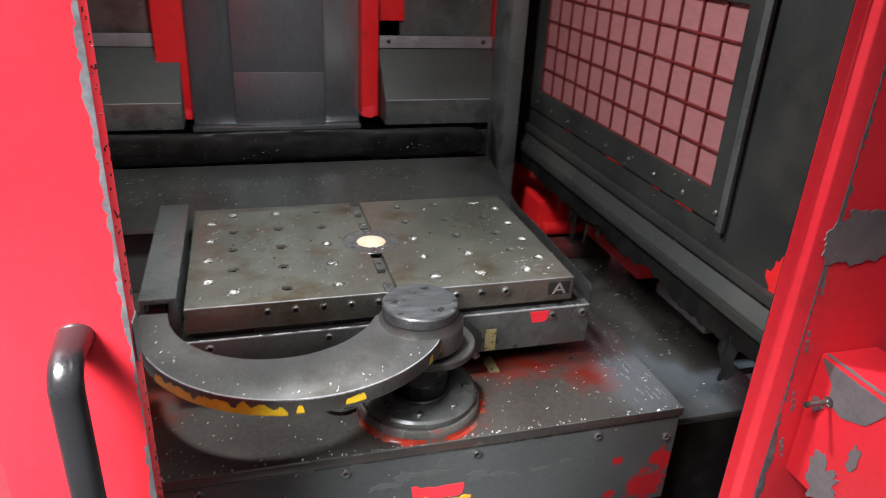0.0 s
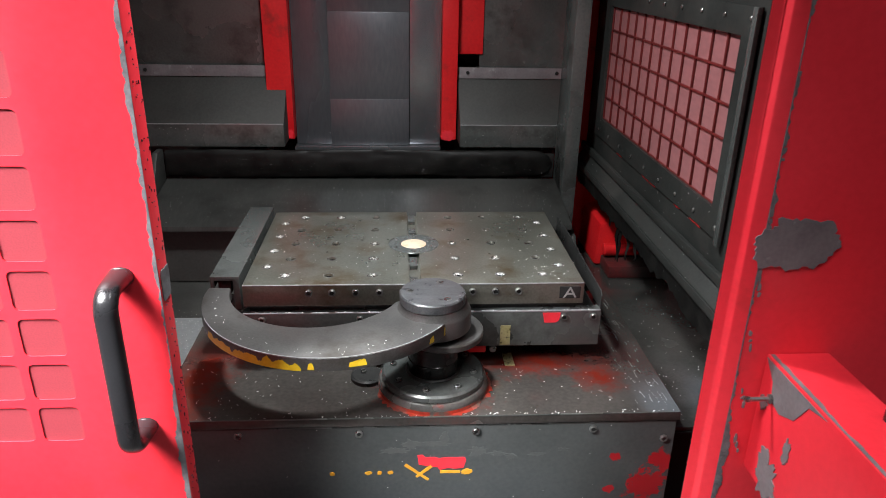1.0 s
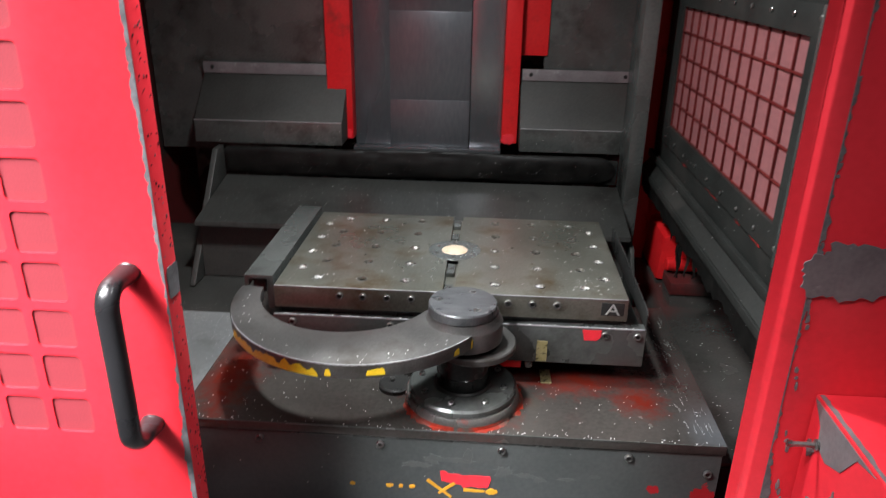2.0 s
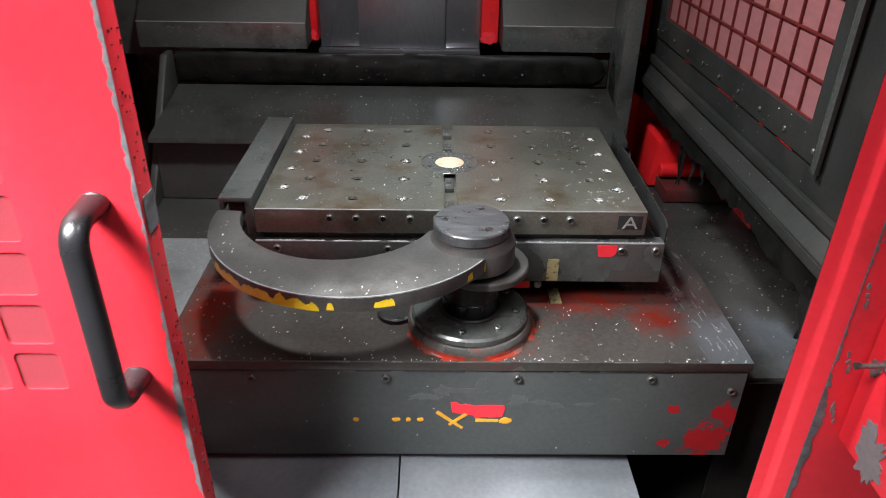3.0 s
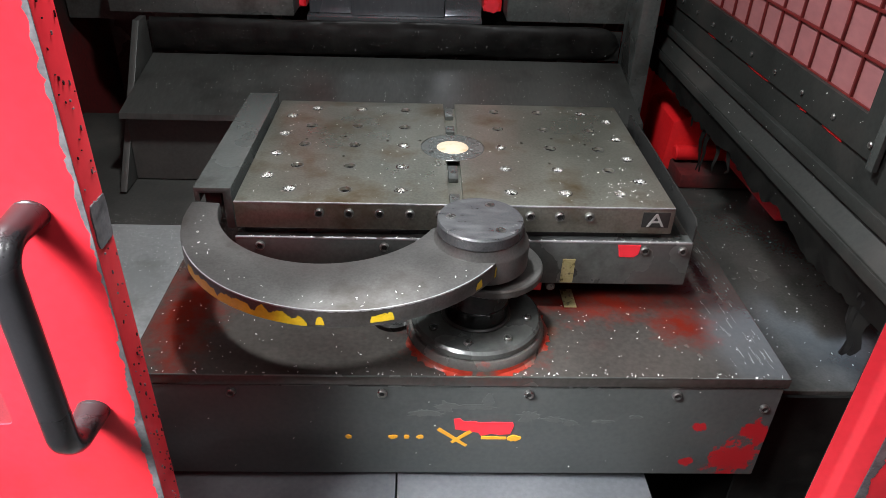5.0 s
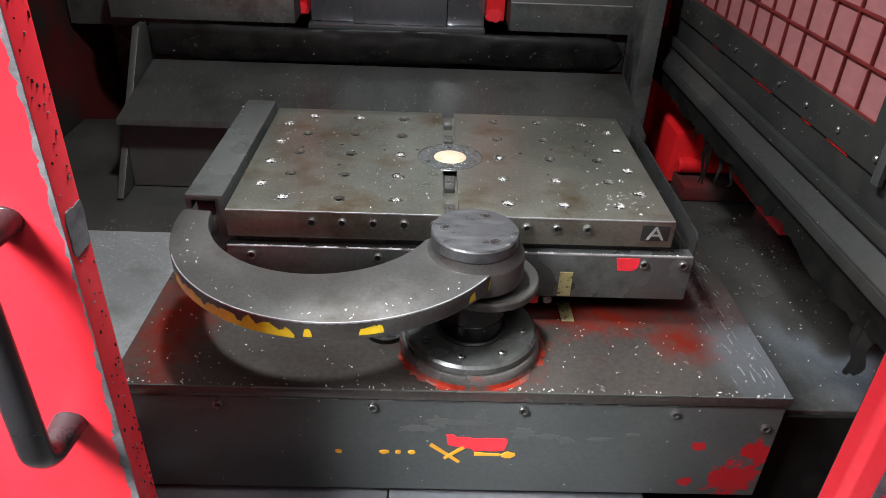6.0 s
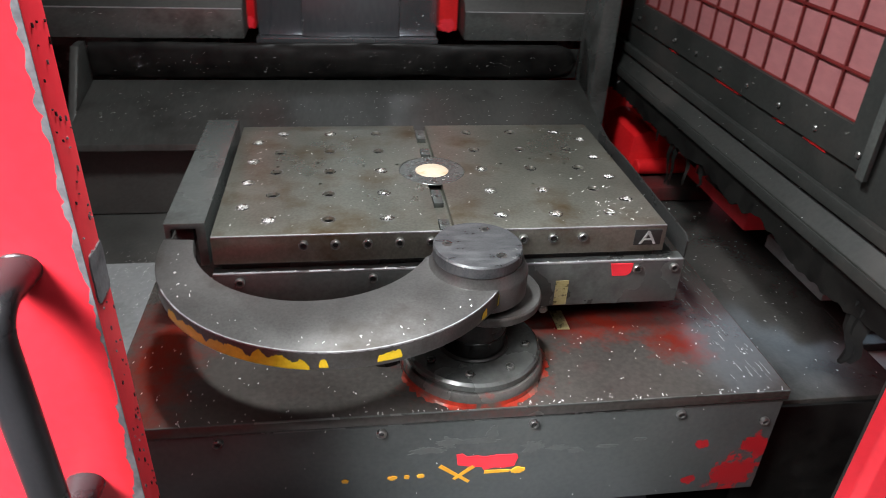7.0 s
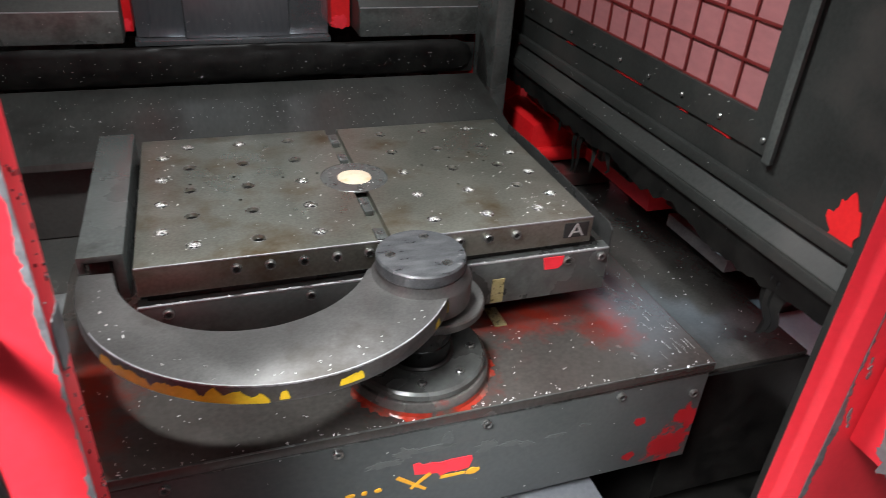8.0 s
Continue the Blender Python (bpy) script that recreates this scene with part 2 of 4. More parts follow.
def part(name, bm, mat, parent, label=""):
    """One mesh under a thing or a part. The bmesh is in world metres."""
    base = AT[parent]
    bm.transform(Matrix.Translation(-base))
    ob = new(name, finish(bm, name, mat))
    ob.parent = parent
    AT[ob] = base
    return tagged(ob, label)


def setting(name, bm, mat, label, category):
    ob = new(name, finish(bm, name, mat))
    AT[ob] = Vector((0, 0, 0))
    return tagged(ob, label, category, kind="structure")


def bevelled(bm, size, seg=2):
    if size > 0:
        bmesh.ops.bevel(bm, geom=list(bm.edges), offset=size, segments=seg, profile=0.6, affect="EDGES", clamp_overlap=True)
    return bm


def box(x0, x1, y0, y1, z0, z1, bevel=0.002, seg=2):
    bm = bmesh.new()
    bmesh.ops.create_cube(bm, size=1)
    bm.transform(Matrix.Translation(((x0 + x1) / 2, (y0 + y1) / 2, (z0 + z1) / 2)) @ Matrix.Diagonal((x1 - x0, y1 - y0, z1 - z0, 1)))
    return bevelled(bm, bevel, seg)


def merge(*bms):
    out = bmesh.new()
    for b in bms:
        me = bpy.data.meshes.new("joint")
        b.to_mesh(me)
        b.free()
        out.from_mesh(me)
        bpy.data.meshes.remove(me)
    return out


def lathe(profile, centre, axis="z", seg=48, caps=(True, True)):
    """A turned body: (radius, height) pairs from bottom to top round an axis through centre."""
    bm = bmesh.new()
    rings = []
    for r, h in profile:
        rings.append([bm.verts.new((r * math.cos(2 * math.pi * k / seg), r * math.sin(2 * math.pi * k / seg), h)) for k in range(seg)])
    for a, b in zip(rings, rings[1:]):
        for k in range(seg):
            bm.faces.new((a[k], a[(k + 1) % seg], b[(k + 1) % seg], b[k]))
    if caps[0]:
        bm.faces.new(rings[0][::-1])
    if caps[1]:
        bm.faces.new(rings[-1])
    turn = {"z": Matrix(), "y": Matrix.Rotation(radians(90), 4, "X"), "x": Matrix.Rotation(radians(90), 4, "Y")}[axis]
    bm.transform(Matrix.Translation(centre) @ turn)
    return bm


def disc(r, h, centre, axis="z", seg=40, soft=0.0015):
    s = min(soft, r / 3, h / 3)
    return lathe([(r - s, 0), (r, s), (r, h - s), (r - s, h)], centre, axis, seg)


def prism(points, lo, hi, plane="xy", bevel=0.0, seg=2):
    """A body with the outline given in a plane, from lo to hi across it."""
    bm = bmesh.new()
    put = {"xy": lambda u, v, w: (u, v, w), "xz": lambda u, v, w: (u, w, v), "yz": lambda u, v, w: (w, u, v)}[plane]
    a = [bm.verts.new(put(u, v, lo)) for u, v in points]
    b = [bm.verts.new(put(u, v, hi)) for u, v in points]
    k = len(points)
    bm.faces.new(a[::-1])
    bm.faces.new(b)
    for i in range(k):
        bm.faces.new((a[i], a[(i + 1) % k], b[(i + 1) % k], b[i]))
    bmesh.ops.recalc_face_normals(bm, faces=bm.faces)
    return bevelled(bm, bevel, seg)


def cut(bm, cutters):
    """bm with the cutters taken out of it."""
    obs = []
    for b in (bm, cutters):
        bmesh.ops.recalc_face_normals(b, faces=b.faces)
        me = bpy.data.meshes.new("cut")
        b.to_mesh(me)
        b.free()
        obs.append(new("cut", me))
    mod = obs[0].modifiers.new("cut", "BOOLEAN")
    mod.operation, mod.object, mod.solver = "DIFFERENCE", obs[1], "EXACT"
    dg = bpy.context.evaluated_depsgraph_get()
    dg.update()
    me = bpy.data.meshes.new_from_object(obs[0].evaluated_get(dg))
    out = bmesh.new()
    out.from_mesh(me)
    for ob in obs:
        old = ob.data
        bpy.data.objects.remove(ob)
        bpy.data.meshes.remove(old)
    bpy.data.meshes.remove(me)
    return out


def patch(u, v, a, b, w, plane, seed, rough=0.25, n=40, proud=0.0007, square=2.0):
    """A ragged flat patch (worn paint, sticker) round (u, v), a wide and b high, on the plane at w."""
    pts = []
    for k in range(n):
        t = 2 * math.pi * k / n
        c, s = math.cos(t), math.sin(t)
        rad = (abs(c) ** square + abs(s) ** square) ** (-1 / square)
        rad *= 1 + rough * noise.noise((2.2 * c + seed, 2.2 * s, seed)) + rough * 0.6 * noise.noise((7 * c, 7 * s + seed, seed))
        pts.append((u + a / 2 * rad * c, v + b / 2 * rad * s))
    return prism(pts, w - proud, w + proud, plane)


def ragged_strip(lo, hi, width, u, w, plane, seed, flip=False, step=0.0035, proud=0.0006):
    """A worn strip along an upright edge at u, from lo to hi, ragged on one side."""
    n = int((hi - lo) / step)
    pts = [(u, hi), (u, lo)]
    for k in range(n + 1):
        z = lo + (hi - lo) * k / n
        g = width * max(0.12, 0.55 + 1.1 * noise.noise((z * 5, seed, 0)) + 0.5 * noise.noise((z * 30, seed, 3)) + 0.45 * noise.noise((z * 90, seed, 7)) + 0.3 * noise.noise((z * 230, seed, 1)))
        pts.append((u + (g if flip else -g), z))
    return prism(pts, w - proud, w + proud, plane)


def socket_screw(name, centre, r, parent, axis="-y", h=0.006, label=""):
    """A socket-head screw whose head stands out of a face, with its dark hexagon."""
    x, y, z = centre
    ax = {"-y": "y", "z": "z", "-x": "x"}[axis]
    s = r * 0.15
    bm = lathe([(r, 0), (r, h - s), (r - s, h), (r * 0.66, h), (r * 0.62, h * 0.3)], (0, 0, 0), "z", 18)
    if ax == "x":
        bm.transform(Matrix.Rotation(radians(-90), 4, "Y"))
    elif ax == "y":
        bm.transform(Matrix.Rotation(radians(90), 4, "X"))
    bm.transform(Matrix.Translation(centre))
    head = part(name, bm, BOLT, parent, label)
    d = {"-y": (x, y - h * 0.5, z), "z": (x, y, z + h * 0.5), "-x": (x - h * 0.5, y, z)}[axis]
    hex_ = lathe([(r * 0.60, 0), (r * 0.60, h * 0.12)], (0, 0, 0), "z", 6)
    if ax == "x":
        hex_.transform(Matrix.Rotation(radians(-90), 4, "Y"))
    elif ax == "y":
        hex_.transform(Matrix.Rotation(radians(90), 4, "X"))
    hex_.transform(Matrix.Translation(d))
    part("socket", hex_, HOLE, head)
    return head

# ---- setting: hall, enclosure ----
setting("floor", box(-5, 5, -5, 4.5, -0.1, 0.0, 0), CONCRETE, "grey concrete hall floor under the machine", "floor")
setting("ceiling", box(-5, 5, -5, 4.5, 4.2, 4.3, 0), PAINTW, "pale hall ceiling above the machine", "ceiling")
for nm, b in (("wall_south", (-5, 5, -5.1, -5)), ("wall_north", (-5, 5, 4.5, 4.6)), ("wall_west", (-5.1, -5, -5, 4.5)), ("wall_east", (5, 5.1, -5, 4.5))):
    setting(nm, box(*b, 0, 4.2, 0), PAINTW, "pale painted hall wall round the machine", "wall")

setting("enclosure_back", box(-1.05, 0.52, 1.32, 1.36, 0.3, 2.2, 0), STEEL, "grey oily sheet-metal back wall of the machine", "machine panel")
setting("enclosure_side", box(-1.08, -1.05, -0.36, 1.36, 0.3, 2.2, 0), SHADED_RED, "red side wall inside the machine, its shade in the paint", "machine panel")
setting("enclosure_roof", box(-1.08, 0.60, -0.36, 1.36, 2.2, 2.23, 0), STEEL, "grey sheet-metal roof of the machine", "machine panel")
setting("chip_floor", prism([(-1.05, 0.565), (-0.092, 0.572), (-0.092, 0.5), (-1.05, 0.5)], -0.36, 1.32, "xz", 0.002), TRAYM, "pale grey sheet-metal chip tray under the block", "machine floor")
setting("chip_floor_end", prism([(-0.089, 0.572), (0.338, 0.560), (0.338, 0.5), (-0.089, 0.5)], -0.36, 1.32, "xz", 0.002), TRAYM, "pale grey sheet-metal chip tray beside the sump", "machine floor")

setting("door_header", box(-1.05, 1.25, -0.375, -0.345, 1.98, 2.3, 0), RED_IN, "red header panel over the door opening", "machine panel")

# unseen floor, blackened to stand for the dark void here
setting("sump", box(0.34, 2.0, -0.36, 1.32, 0.30, 0.33, 0), WIPER_SHADE, "floor blackened for the shaded void beside the chip tray", "machine floor")

# ---- lift base block ----
base = thing("base_block", (0.02, 0.05, 0.575), "oily dark steel base block with red paint remains", "machine base")
BX0, BX1, BY0, BY1, BTOP = -0.495, 0.513, -0.183, 0.36, 0.808
part("top_plate", box(BX0, BX1, BY0, BY1, BTOP - 0.020, BTOP, 0.003), PLATE, base, "oil-wet steel top plate with red stains")
front = part("front_plate", box(BX0 + 0.004, BX1 - 0.004, BY0 + 0.004, BY0 + 0.03, 0.590, BTOP - 0.022, 0.002), FRONT, base, "grey-green front plate with red paint chips")
part("core", box(BX0 + 0.006, BX1 - 0.006, BY0 + 0.032, BY1 - 0.004, 0.578, BTOP - 0.022, 0.002), DARK, base)
FY = BY0 + 0.004
for x in (-0.340, -0.112, 0.113, 0.343, 0.487):
    socket_screw("screw", (x, FY, 0.771 if x < 0.4 else 0.745), 0.0075, base)
part("paint_patch", prism([(0.000, 0.716), (0.010, 0.717), (0.016, 0.711), (0.034, 0.711), (0.042, 0.708), (0.062, 0.710), (0.094, 0.709), (0.096, 0.702), (0.091, 0.684), (0.075, 0.682), (0.060, 0.684), (0.044, 0.680), (0.040, 0.687), (0.024, 0.689), (0.012, 0.692), (0.003, 0.694)], FY - 0.0015, FY - 0.0001, "xz"), RED, base, "leftover red paint patch")

# paler strips that draw the wet highlight on the worn plate edges
part("worn_or_lit_edge", box(BX0 + 0.003, BX1 - 0.003, BY0 - 0.0006, BY0 + 0.0016, BTOP - 0.0018, BTOP + 0.0005, 0.0004), STEEL, base, "plate edge, its wear and glint as a paler strip")
part("lower_edge_glint", box(BX0 + 0.006, BX1 - 0.006, BY0 + 0.0028, BY0 + 0.0042, BTOP - 0.0245, BTOP - 0.0222, 0.0003), STEEL, base, "joint glint as a paler strip")
for k, (u, v, a, b) in enumerate(((-0.045, 0.728, 0.05, 0.014), (-0.012, 0.742, 0.035, 0.02), (0.03, 0.742, 0.06, 0.012), (0.052, 0.755, 0.018, 0.03), (0.118, 0.722, 0.03, 0.024), (0.158, 0.716, 0.035, 0.010), (0.186, 0.708, 0.02, 0.014), (0.235, 0.712, 0.03, 0.008), (0.288, 0.722, 0.02, 0.008))):
    part("scuff", patch(u, v, a, b, FY - 0.0004, "xz", 90 + k, 0.7, n=50, proud=0.0003), SCUFF, base)


def stroke(u0, v0, u1, v1, w, out=0.0):
    d = Vector((u1 - u0, v1 - v0))
    q = Vector((-d.y, d.x)).normalized() * w / 2
    a, b = Vector((u0, v0)), Vector((u1, v1))
    return prism([tuple(a + q), tuple(a - q), tuple(b - q * 0.7), tuple(b + q * 0.7)], FY - 0.0012 - out, FY - 0.0002 - out, "xz")


part("arrow_mark", merge(stroke(-0.024, 0.694, 0.022, 0.656, 0.007), stroke(0.028, 0.690, -0.002, 0.664, 0.007, 0.0004)), AMBER, base, "orange painted arrow remains")
for u, a in ((-0.167, 0.010), (-0.096, 0.013), (-0.074, 0.008), (-0.053, 0.011)):
    part("arrow_mark", patch(u, 0.676, a, 0.008, FY - 0.0008, "xz", u * 40, 0.5), AMBER, base)
part("arrow_mark", merge(stroke(0.045, 0.675, 0.085, 0.674, 0.007), patch(0.098, 0.674, 0.022, 0.013, FY - 0.0007, "xz", 3, 0.4)), AMBER, base)

# scratches along the end of the top plate, paled to draw reflected daylight
rng = random.Random(21)
bm = bmesh.new()
for _ in range(80):
    x, y = BX1 - 0.012 - abs(rng.gauss(0, 0.035)), rng.uniform(BY0 + 0.02, 0.30)
    if x < BX0 + 0.6:
        continue
    ln, w, lean = rng.uniform(0.004, 0.03), rng.uniform(0.00015, 0.0005), rng.gauss(-0.10, 0.05)
    bm.faces.new([bm.verts.new((x + a, y + b, BTOP + 0.0004)) for a, b in ((-w, 0), (w, 0), (w * 0.4 + ln * lean, ln), (-w * 0.4 + ln * lean, ln))])
tagged(part("scratches", bm, LETTER, base), "fine scratches in the oily top plate, paled for reflected light", kind="stuff")

# ---- pillar ----
PX, PY = 0.034, -0.070
pillar = thing("pivot_pillar", (PX, PY, BTOP), "oily steel pivot pillar on a red-edged round foot", "pillar")
part("boss", lathe([(0.1115, 0), (0.1112, 0.010), (0.1095, 0.018), (0.107, 0.0215), (0.104, 0.022)], (PX, PY, BTOP), seg=64), FOOT, pillar, "oily red painted foot boss")
part("foot_flange", lathe([(0.100, 0), (0.104, 0.003), (0.104, 0.012), (0.1, 0.016)], (PX, PY, BTOP + 0.021), seg=64), STEEL, pillar, "dark oily foot flange")
part("seal_ring", lathe([(0.056, 0), (0.056, 0.003), (0.053, 0.005)], (PX, PY, BTOP + 0.036)), HOLE, pillar)
part("lower_sleeve", disc(0.0505, 0.030, (PX, PY, BTOP + 0.038), seg=48), RUBBER, pillar, "wet black lower sleeve")
part("ram", disc(0.049, 0.085, (PX, PY, BTOP + 0.066), seg=48), DARK, pillar, "dark turned steel ram")
for k in range(8):
    t = radians(-12 + 45 * k)
    socket_screw("screw", (PX + 0.082 * math.cos(t), PY + 0.082 * math.sin(t), BTOP + 0.036), 0.0065, pillar, "z", 0.006)
bm = bmesh.new()
for t0, t1 in ((-165, -95), (-92, -35), (-32, 75)):
    prev = None
    steps = (t1 - t0) // 2
    for k in range(steps + 1):
        t = radians(t0 + 2 * k)
        fade = min(1, k / 4, (steps - k) / 4)
        far = 0.1145 + fade * max(0.001, 0.005 + 0.007 * noise.noise((t * 4, 2, 0)) + 0.008 * noise.noise((t * 15, 7, 0)))
        cur = [bm.verts.new((PX + r * math.cos(t), max(PY + r * math.sin(t), BY0 + 0.0015), BTOP + h)) for r, h in ((0.1118, 0.009), (0.1135, 0.003), (far, 0.0006))]
        if prev:
            for j in range(2):
                bm.faces.new((prev[j], prev[j + 1], cur[j + 1], cur[j]))
        prev = cur
part("paint_ring", bm, ORANGE, pillar, "ragged orange-red paint round the foot")
part("lug", lathe([(0.034, 0), (0.034, 0.008), (0.03, 0.011)], (-0.100, -0.045, BTOP)), DARK, pillar, "round side lug")
part("lug_bar", box(-0.10, -0.05, -0.072, -0.02, BTOP, BTOP + 0.009, 0.002), DARK, pillar)
socket_screw("screw", (-0.108, -0.040, BTOP + 0.011), 0.006, pillar, "z")
part("warning_plate", box(0.192, 0.213, -0.008, 0.045, BTOP + 0.0005, BTOP + 0.002, 0), BRASS, base, "small brass plate")

# ---- swing arm ----
arm = thing("swing_arm", (PX, PY, 0.89), "curved steel changer arm with worn yellow edge paint", "changer arm")
ATOP, ALOW = 0.985, 0.958
OC, OR, IC, IR = (-0.165, 0.0), 0.258, (-0.2, 0.03), 0.177
outline = []
for k in range(49):
    t = radians(174 + (334 - 174) * k / 48)
    outline.append((OC[0] + OR * math.cos(t), OC[1] + OR * math.sin(t)))
outline.append((PX + 0.066, PY + 0.012))
outline.append((PX + 0.03, PY + 0.06))
outline.append((PX - 0.03, PY + 0.058))
for k in range(40):
    t = radians(334 - (334 - 182) * k / 39)
    outline.append((IC[0] + IR * math.cos(t), IC[1] + IR * math.sin(t)))
part("blade", prism(outline, ALOW, ATOP, "xy", 0.0035), CAST, arm, "curved grey steel blade")
part("hub", lathe([(0.071, 0), (0.073, 0.002), (0.073, 0.036), (0.0715, 0.040), (0.0675, 0.046), (0.065, 0.055)], (PX, PY, 0.945), seg=64), CAST, arm)
cap = part("cap", lathe([(0.0625, 0), (0.064, 0.002), (0.064, 0.017), (0.062, 0.020)], (PX - 0.003, PY - 0.004, 1.0), seg=64), CAPM, arm, "scratched dark round cap")
for a in (-52, 68, 176):
    c = (PX - 0.003 + 0.044 * math.cos(radians(a)), PY - 0.004 + 0.044 * math.sin(radians(a)), 1.0202)
    part("cap_screw", lathe([(0.0075, 0), (0.0075, 0.0006), (0.0042, 0.0005), (0.004, 0.0003)], c, seg=20), BOLT, cap)
    part("cap_screw_socket", lathe([(0.0036, 0), (0.0036, 0.0003)], (c[0], c[1], c[2] + 0.0006), seg=6), HOLE, cap)
part("lower_disc", lathe([(0.077, 0), (0.080, 0.003), (0.080, 0.013), (0.078, 0.016)], (PX + 0.020, PY + 0.010, 0.918), seg=64), CAST, arm, "round lower disc")
part("neck", disc(0.055, 0.03, (PX, PY, 0.925), seg=48), CAST, arm)


# specular line along the arm's outer rim, built as a bright strip
rim = [(OC[0] + (OR - 0.0005) * math.cos(radians(205 + 120 * k / 60)), OC[1] + (OR - 0.0005) * math.sin(radians(205 + 120 * k / 60))) for k in range(61)]
rim += [(OC[0] + (OR - 0.0022) * math.cos(radians(325 - 120 * k / 60)), OC[1] + (OR - 0.0022) * math.sin(radians(325 - 120 * k / 60))) for k in range(61)]
part("rim_glint", prism(rim, ATOP - 0.003, ATOP + 0.0004, "xy"), BARE_GLINT, arm, "rim highlight as a bright metal strip")


def edge_paint(t0, t1, lo, hi, seed):
    """Ragged paint left on the outer face of the arm, between two angles."""
    bm = bmesh.new()
    n = max(4, int(abs(t1 - t0) / 0.5))
    rows = []
    for k in range(n + 1):
        t = t0 + (t1 - t0) * k / n
        fade = min(1, 8 * k / n + 0.3, 8 * (n - k) / n + 0.3)
        top = lo + (hi - lo) * max(0.12, fade * (0.72 + 0.5 * noise.noise((t * 0.3, seed, 0)) + 0.2 * noise.noise((t * 1.3, seed, 4))))
        r = OR + 0.0008
        c, s = math.cos(radians(t)), math.sin(radians(t))
        rows.append((bm.verts.new((OC[0] + r * c, OC[1] + r * s, lo)), bm.verts.new((OC[0] + r * c, OC[1] + r * s, top))))
    for a, b in zip(rows, rows[1:]):
        bm.faces.new((a[0], b[0], b[1], a[1]))
    return bm


for t0, t1, lo, hi, seed in ((211, 231, 0.9595, 0.982, 1.0), (231, 262, 0.9595, 0.983, 5.2), (264.5, 267, 0.963, 0.979, 2.0), (280, 287, 0.965, 0.982, 8.0), (316, 319, 0.964, 0.978, 3.0), (326, 329, 0.961, 0.984, 6.0)):
    part("yellow_paint", edge_paint(t0, t1, lo, hi, seed), YELLOW, arm, "flaking yellow paint")

# ---- pallet (built once, the second is a copy) ----
PTOP, PD = 1.0, 0.445
pallet = thing("pallet", (0.0, PD / 2, 0.855), "ground steel pallet with tapped holes and a beige centre plug", "machine pallet", "pallets")
cuts = []
for i, x in enumerate((-0.27, -0.18, -0.09, 0.09, 0.18, 0.27)):
    for j in range(5):
        cuts.append(lathe([(0.0068, 0), (0.0068, 0.0140), (0.0095, 0.019)], (x, 0.047 + 0.0885 * j, PTOP - 0.018), seg=16))
for x in (-0.314, 0.314):
    for j in range(4):
        cuts.append(lathe([(0.0068, 0), (0.0068, 0.0155), (0.0092, 0.019)], (x, 0.094 + 0.0885 * j, PTOP - 0.018), seg=16))
for x, y in ((-0.27, 0.247), (-0.2, 0.262), (-0.195, 0.175), (-0.12, 0.245), (0.13, 0.247), (0.19, 0.27), (0.235, 0.285), (0.17, 0.16), (0.25, 0.245), (-0.06, 0.25)):
    cuts.append(disc(0.0032, 0.02, (x, y, PTOP - 0.015), seg=10))
slab = cut(box(-0.35, 0.35, 0, PD, 0.953, PTOP, 0.003), merge(*cuts))
slab = cut(slab, box(-0.013, 0.011, -0.01, PD + 0.01, PTOP - 0.012, PTOP + 0.01, 0))
slab = cut(slab, lathe([(0.0585, 0), (0.0585, 0.02)], (0, 0.223, PTOP - 0.004), seg=48))
part("slab", slab, GROUND, pallet, "ground steel top slab")
for x, y in [(a, 0.047 + 0.0885 * b) for a in (-0.27, -0.18, -0.09, 0.09, 0.18, 0.27) for b in range(5)] + [(a, 0.094 + 0.0885 * b) for a in (-0.314, 0.314) for b in range(4)]:
    part("thread_rim", lathe([(0.0112, 0), (0.0112, 0.0006), (0.0098, 0.0010), (0.0086, -0.0012), (0.0082, -0.0030)], (x, y, PTOP - 0.0002), seg=18, caps=(False, False)), BOLT, pallet)
    # near-black lining that paints the shade down each tapped hole
    part("thread_shade_lining", lathe([(0.0066, -0.013), (0.0066, -0.004), (0.0084, -0.0026)], (x, y, PTOP), seg=16, caps=(True, False)), HOLE, pallet)
part("bottom_slab", box(-0.34, 0.34, 0.012, PD - 0.012, 0.938, 0.953, 0.001), DARK, pallet)
ring = part("centre_ring", cut(lathe([(0.057, 0), (0.058, 0.001), (0.058, 0.0028), (0.057, 0.0035)], (0, 0.223, PTOP - 0.0038), seg=48), lathe([(0.0295, -0.01), (0.0295, 0.02)], (0, 0.223, PTOP - 0.003), seg=40)), STEEL, pallet, "steel centre ring")
for k in range(6):
    t = radians(30 + 60 * k)
    part("ring_screw", lathe([(0.0045, 0), (0.0045, 0.001), (0.002, 0.0004)], (0.045 * math.cos(t), 0.223 + 0.045 * math.sin(t), PTOP - 0.0004), seg=12), BOLT, ring)
part("plug", lathe([(0.0292, 0), (0.0292, 0.004), (0.027, 0.0048)], (0, 0.223, PTOP - 0.0045), seg=40), PLUG, pallet, "beige round plug")
for y0, y1 in ((0.012, 0.045), (0.10, 0.15), (0.30, 0.33), (0.38, 0.425)):
    key = part("slot_key", box(-0.0105, 0.006, y0, y1, PTOP - 0.012, PTOP - 0.003, 0.001), STEEL, pallet)
    part("key_screw", lathe([(0.005, 0), (0.005, 0.001), (0.0025, 0.0003)], (-0.002, (y0 + y1) / 2, PTOP - 0.0032), seg=12), BOLT, key)
for x in (-0.217, -0.170, -0.122, -0.074, -0.026, 0.069, 0.117, 0.164, 0.212):
    socket_screw("screw", (x, 0.0, 0.984), 0.0075, pallet, h=0.007)
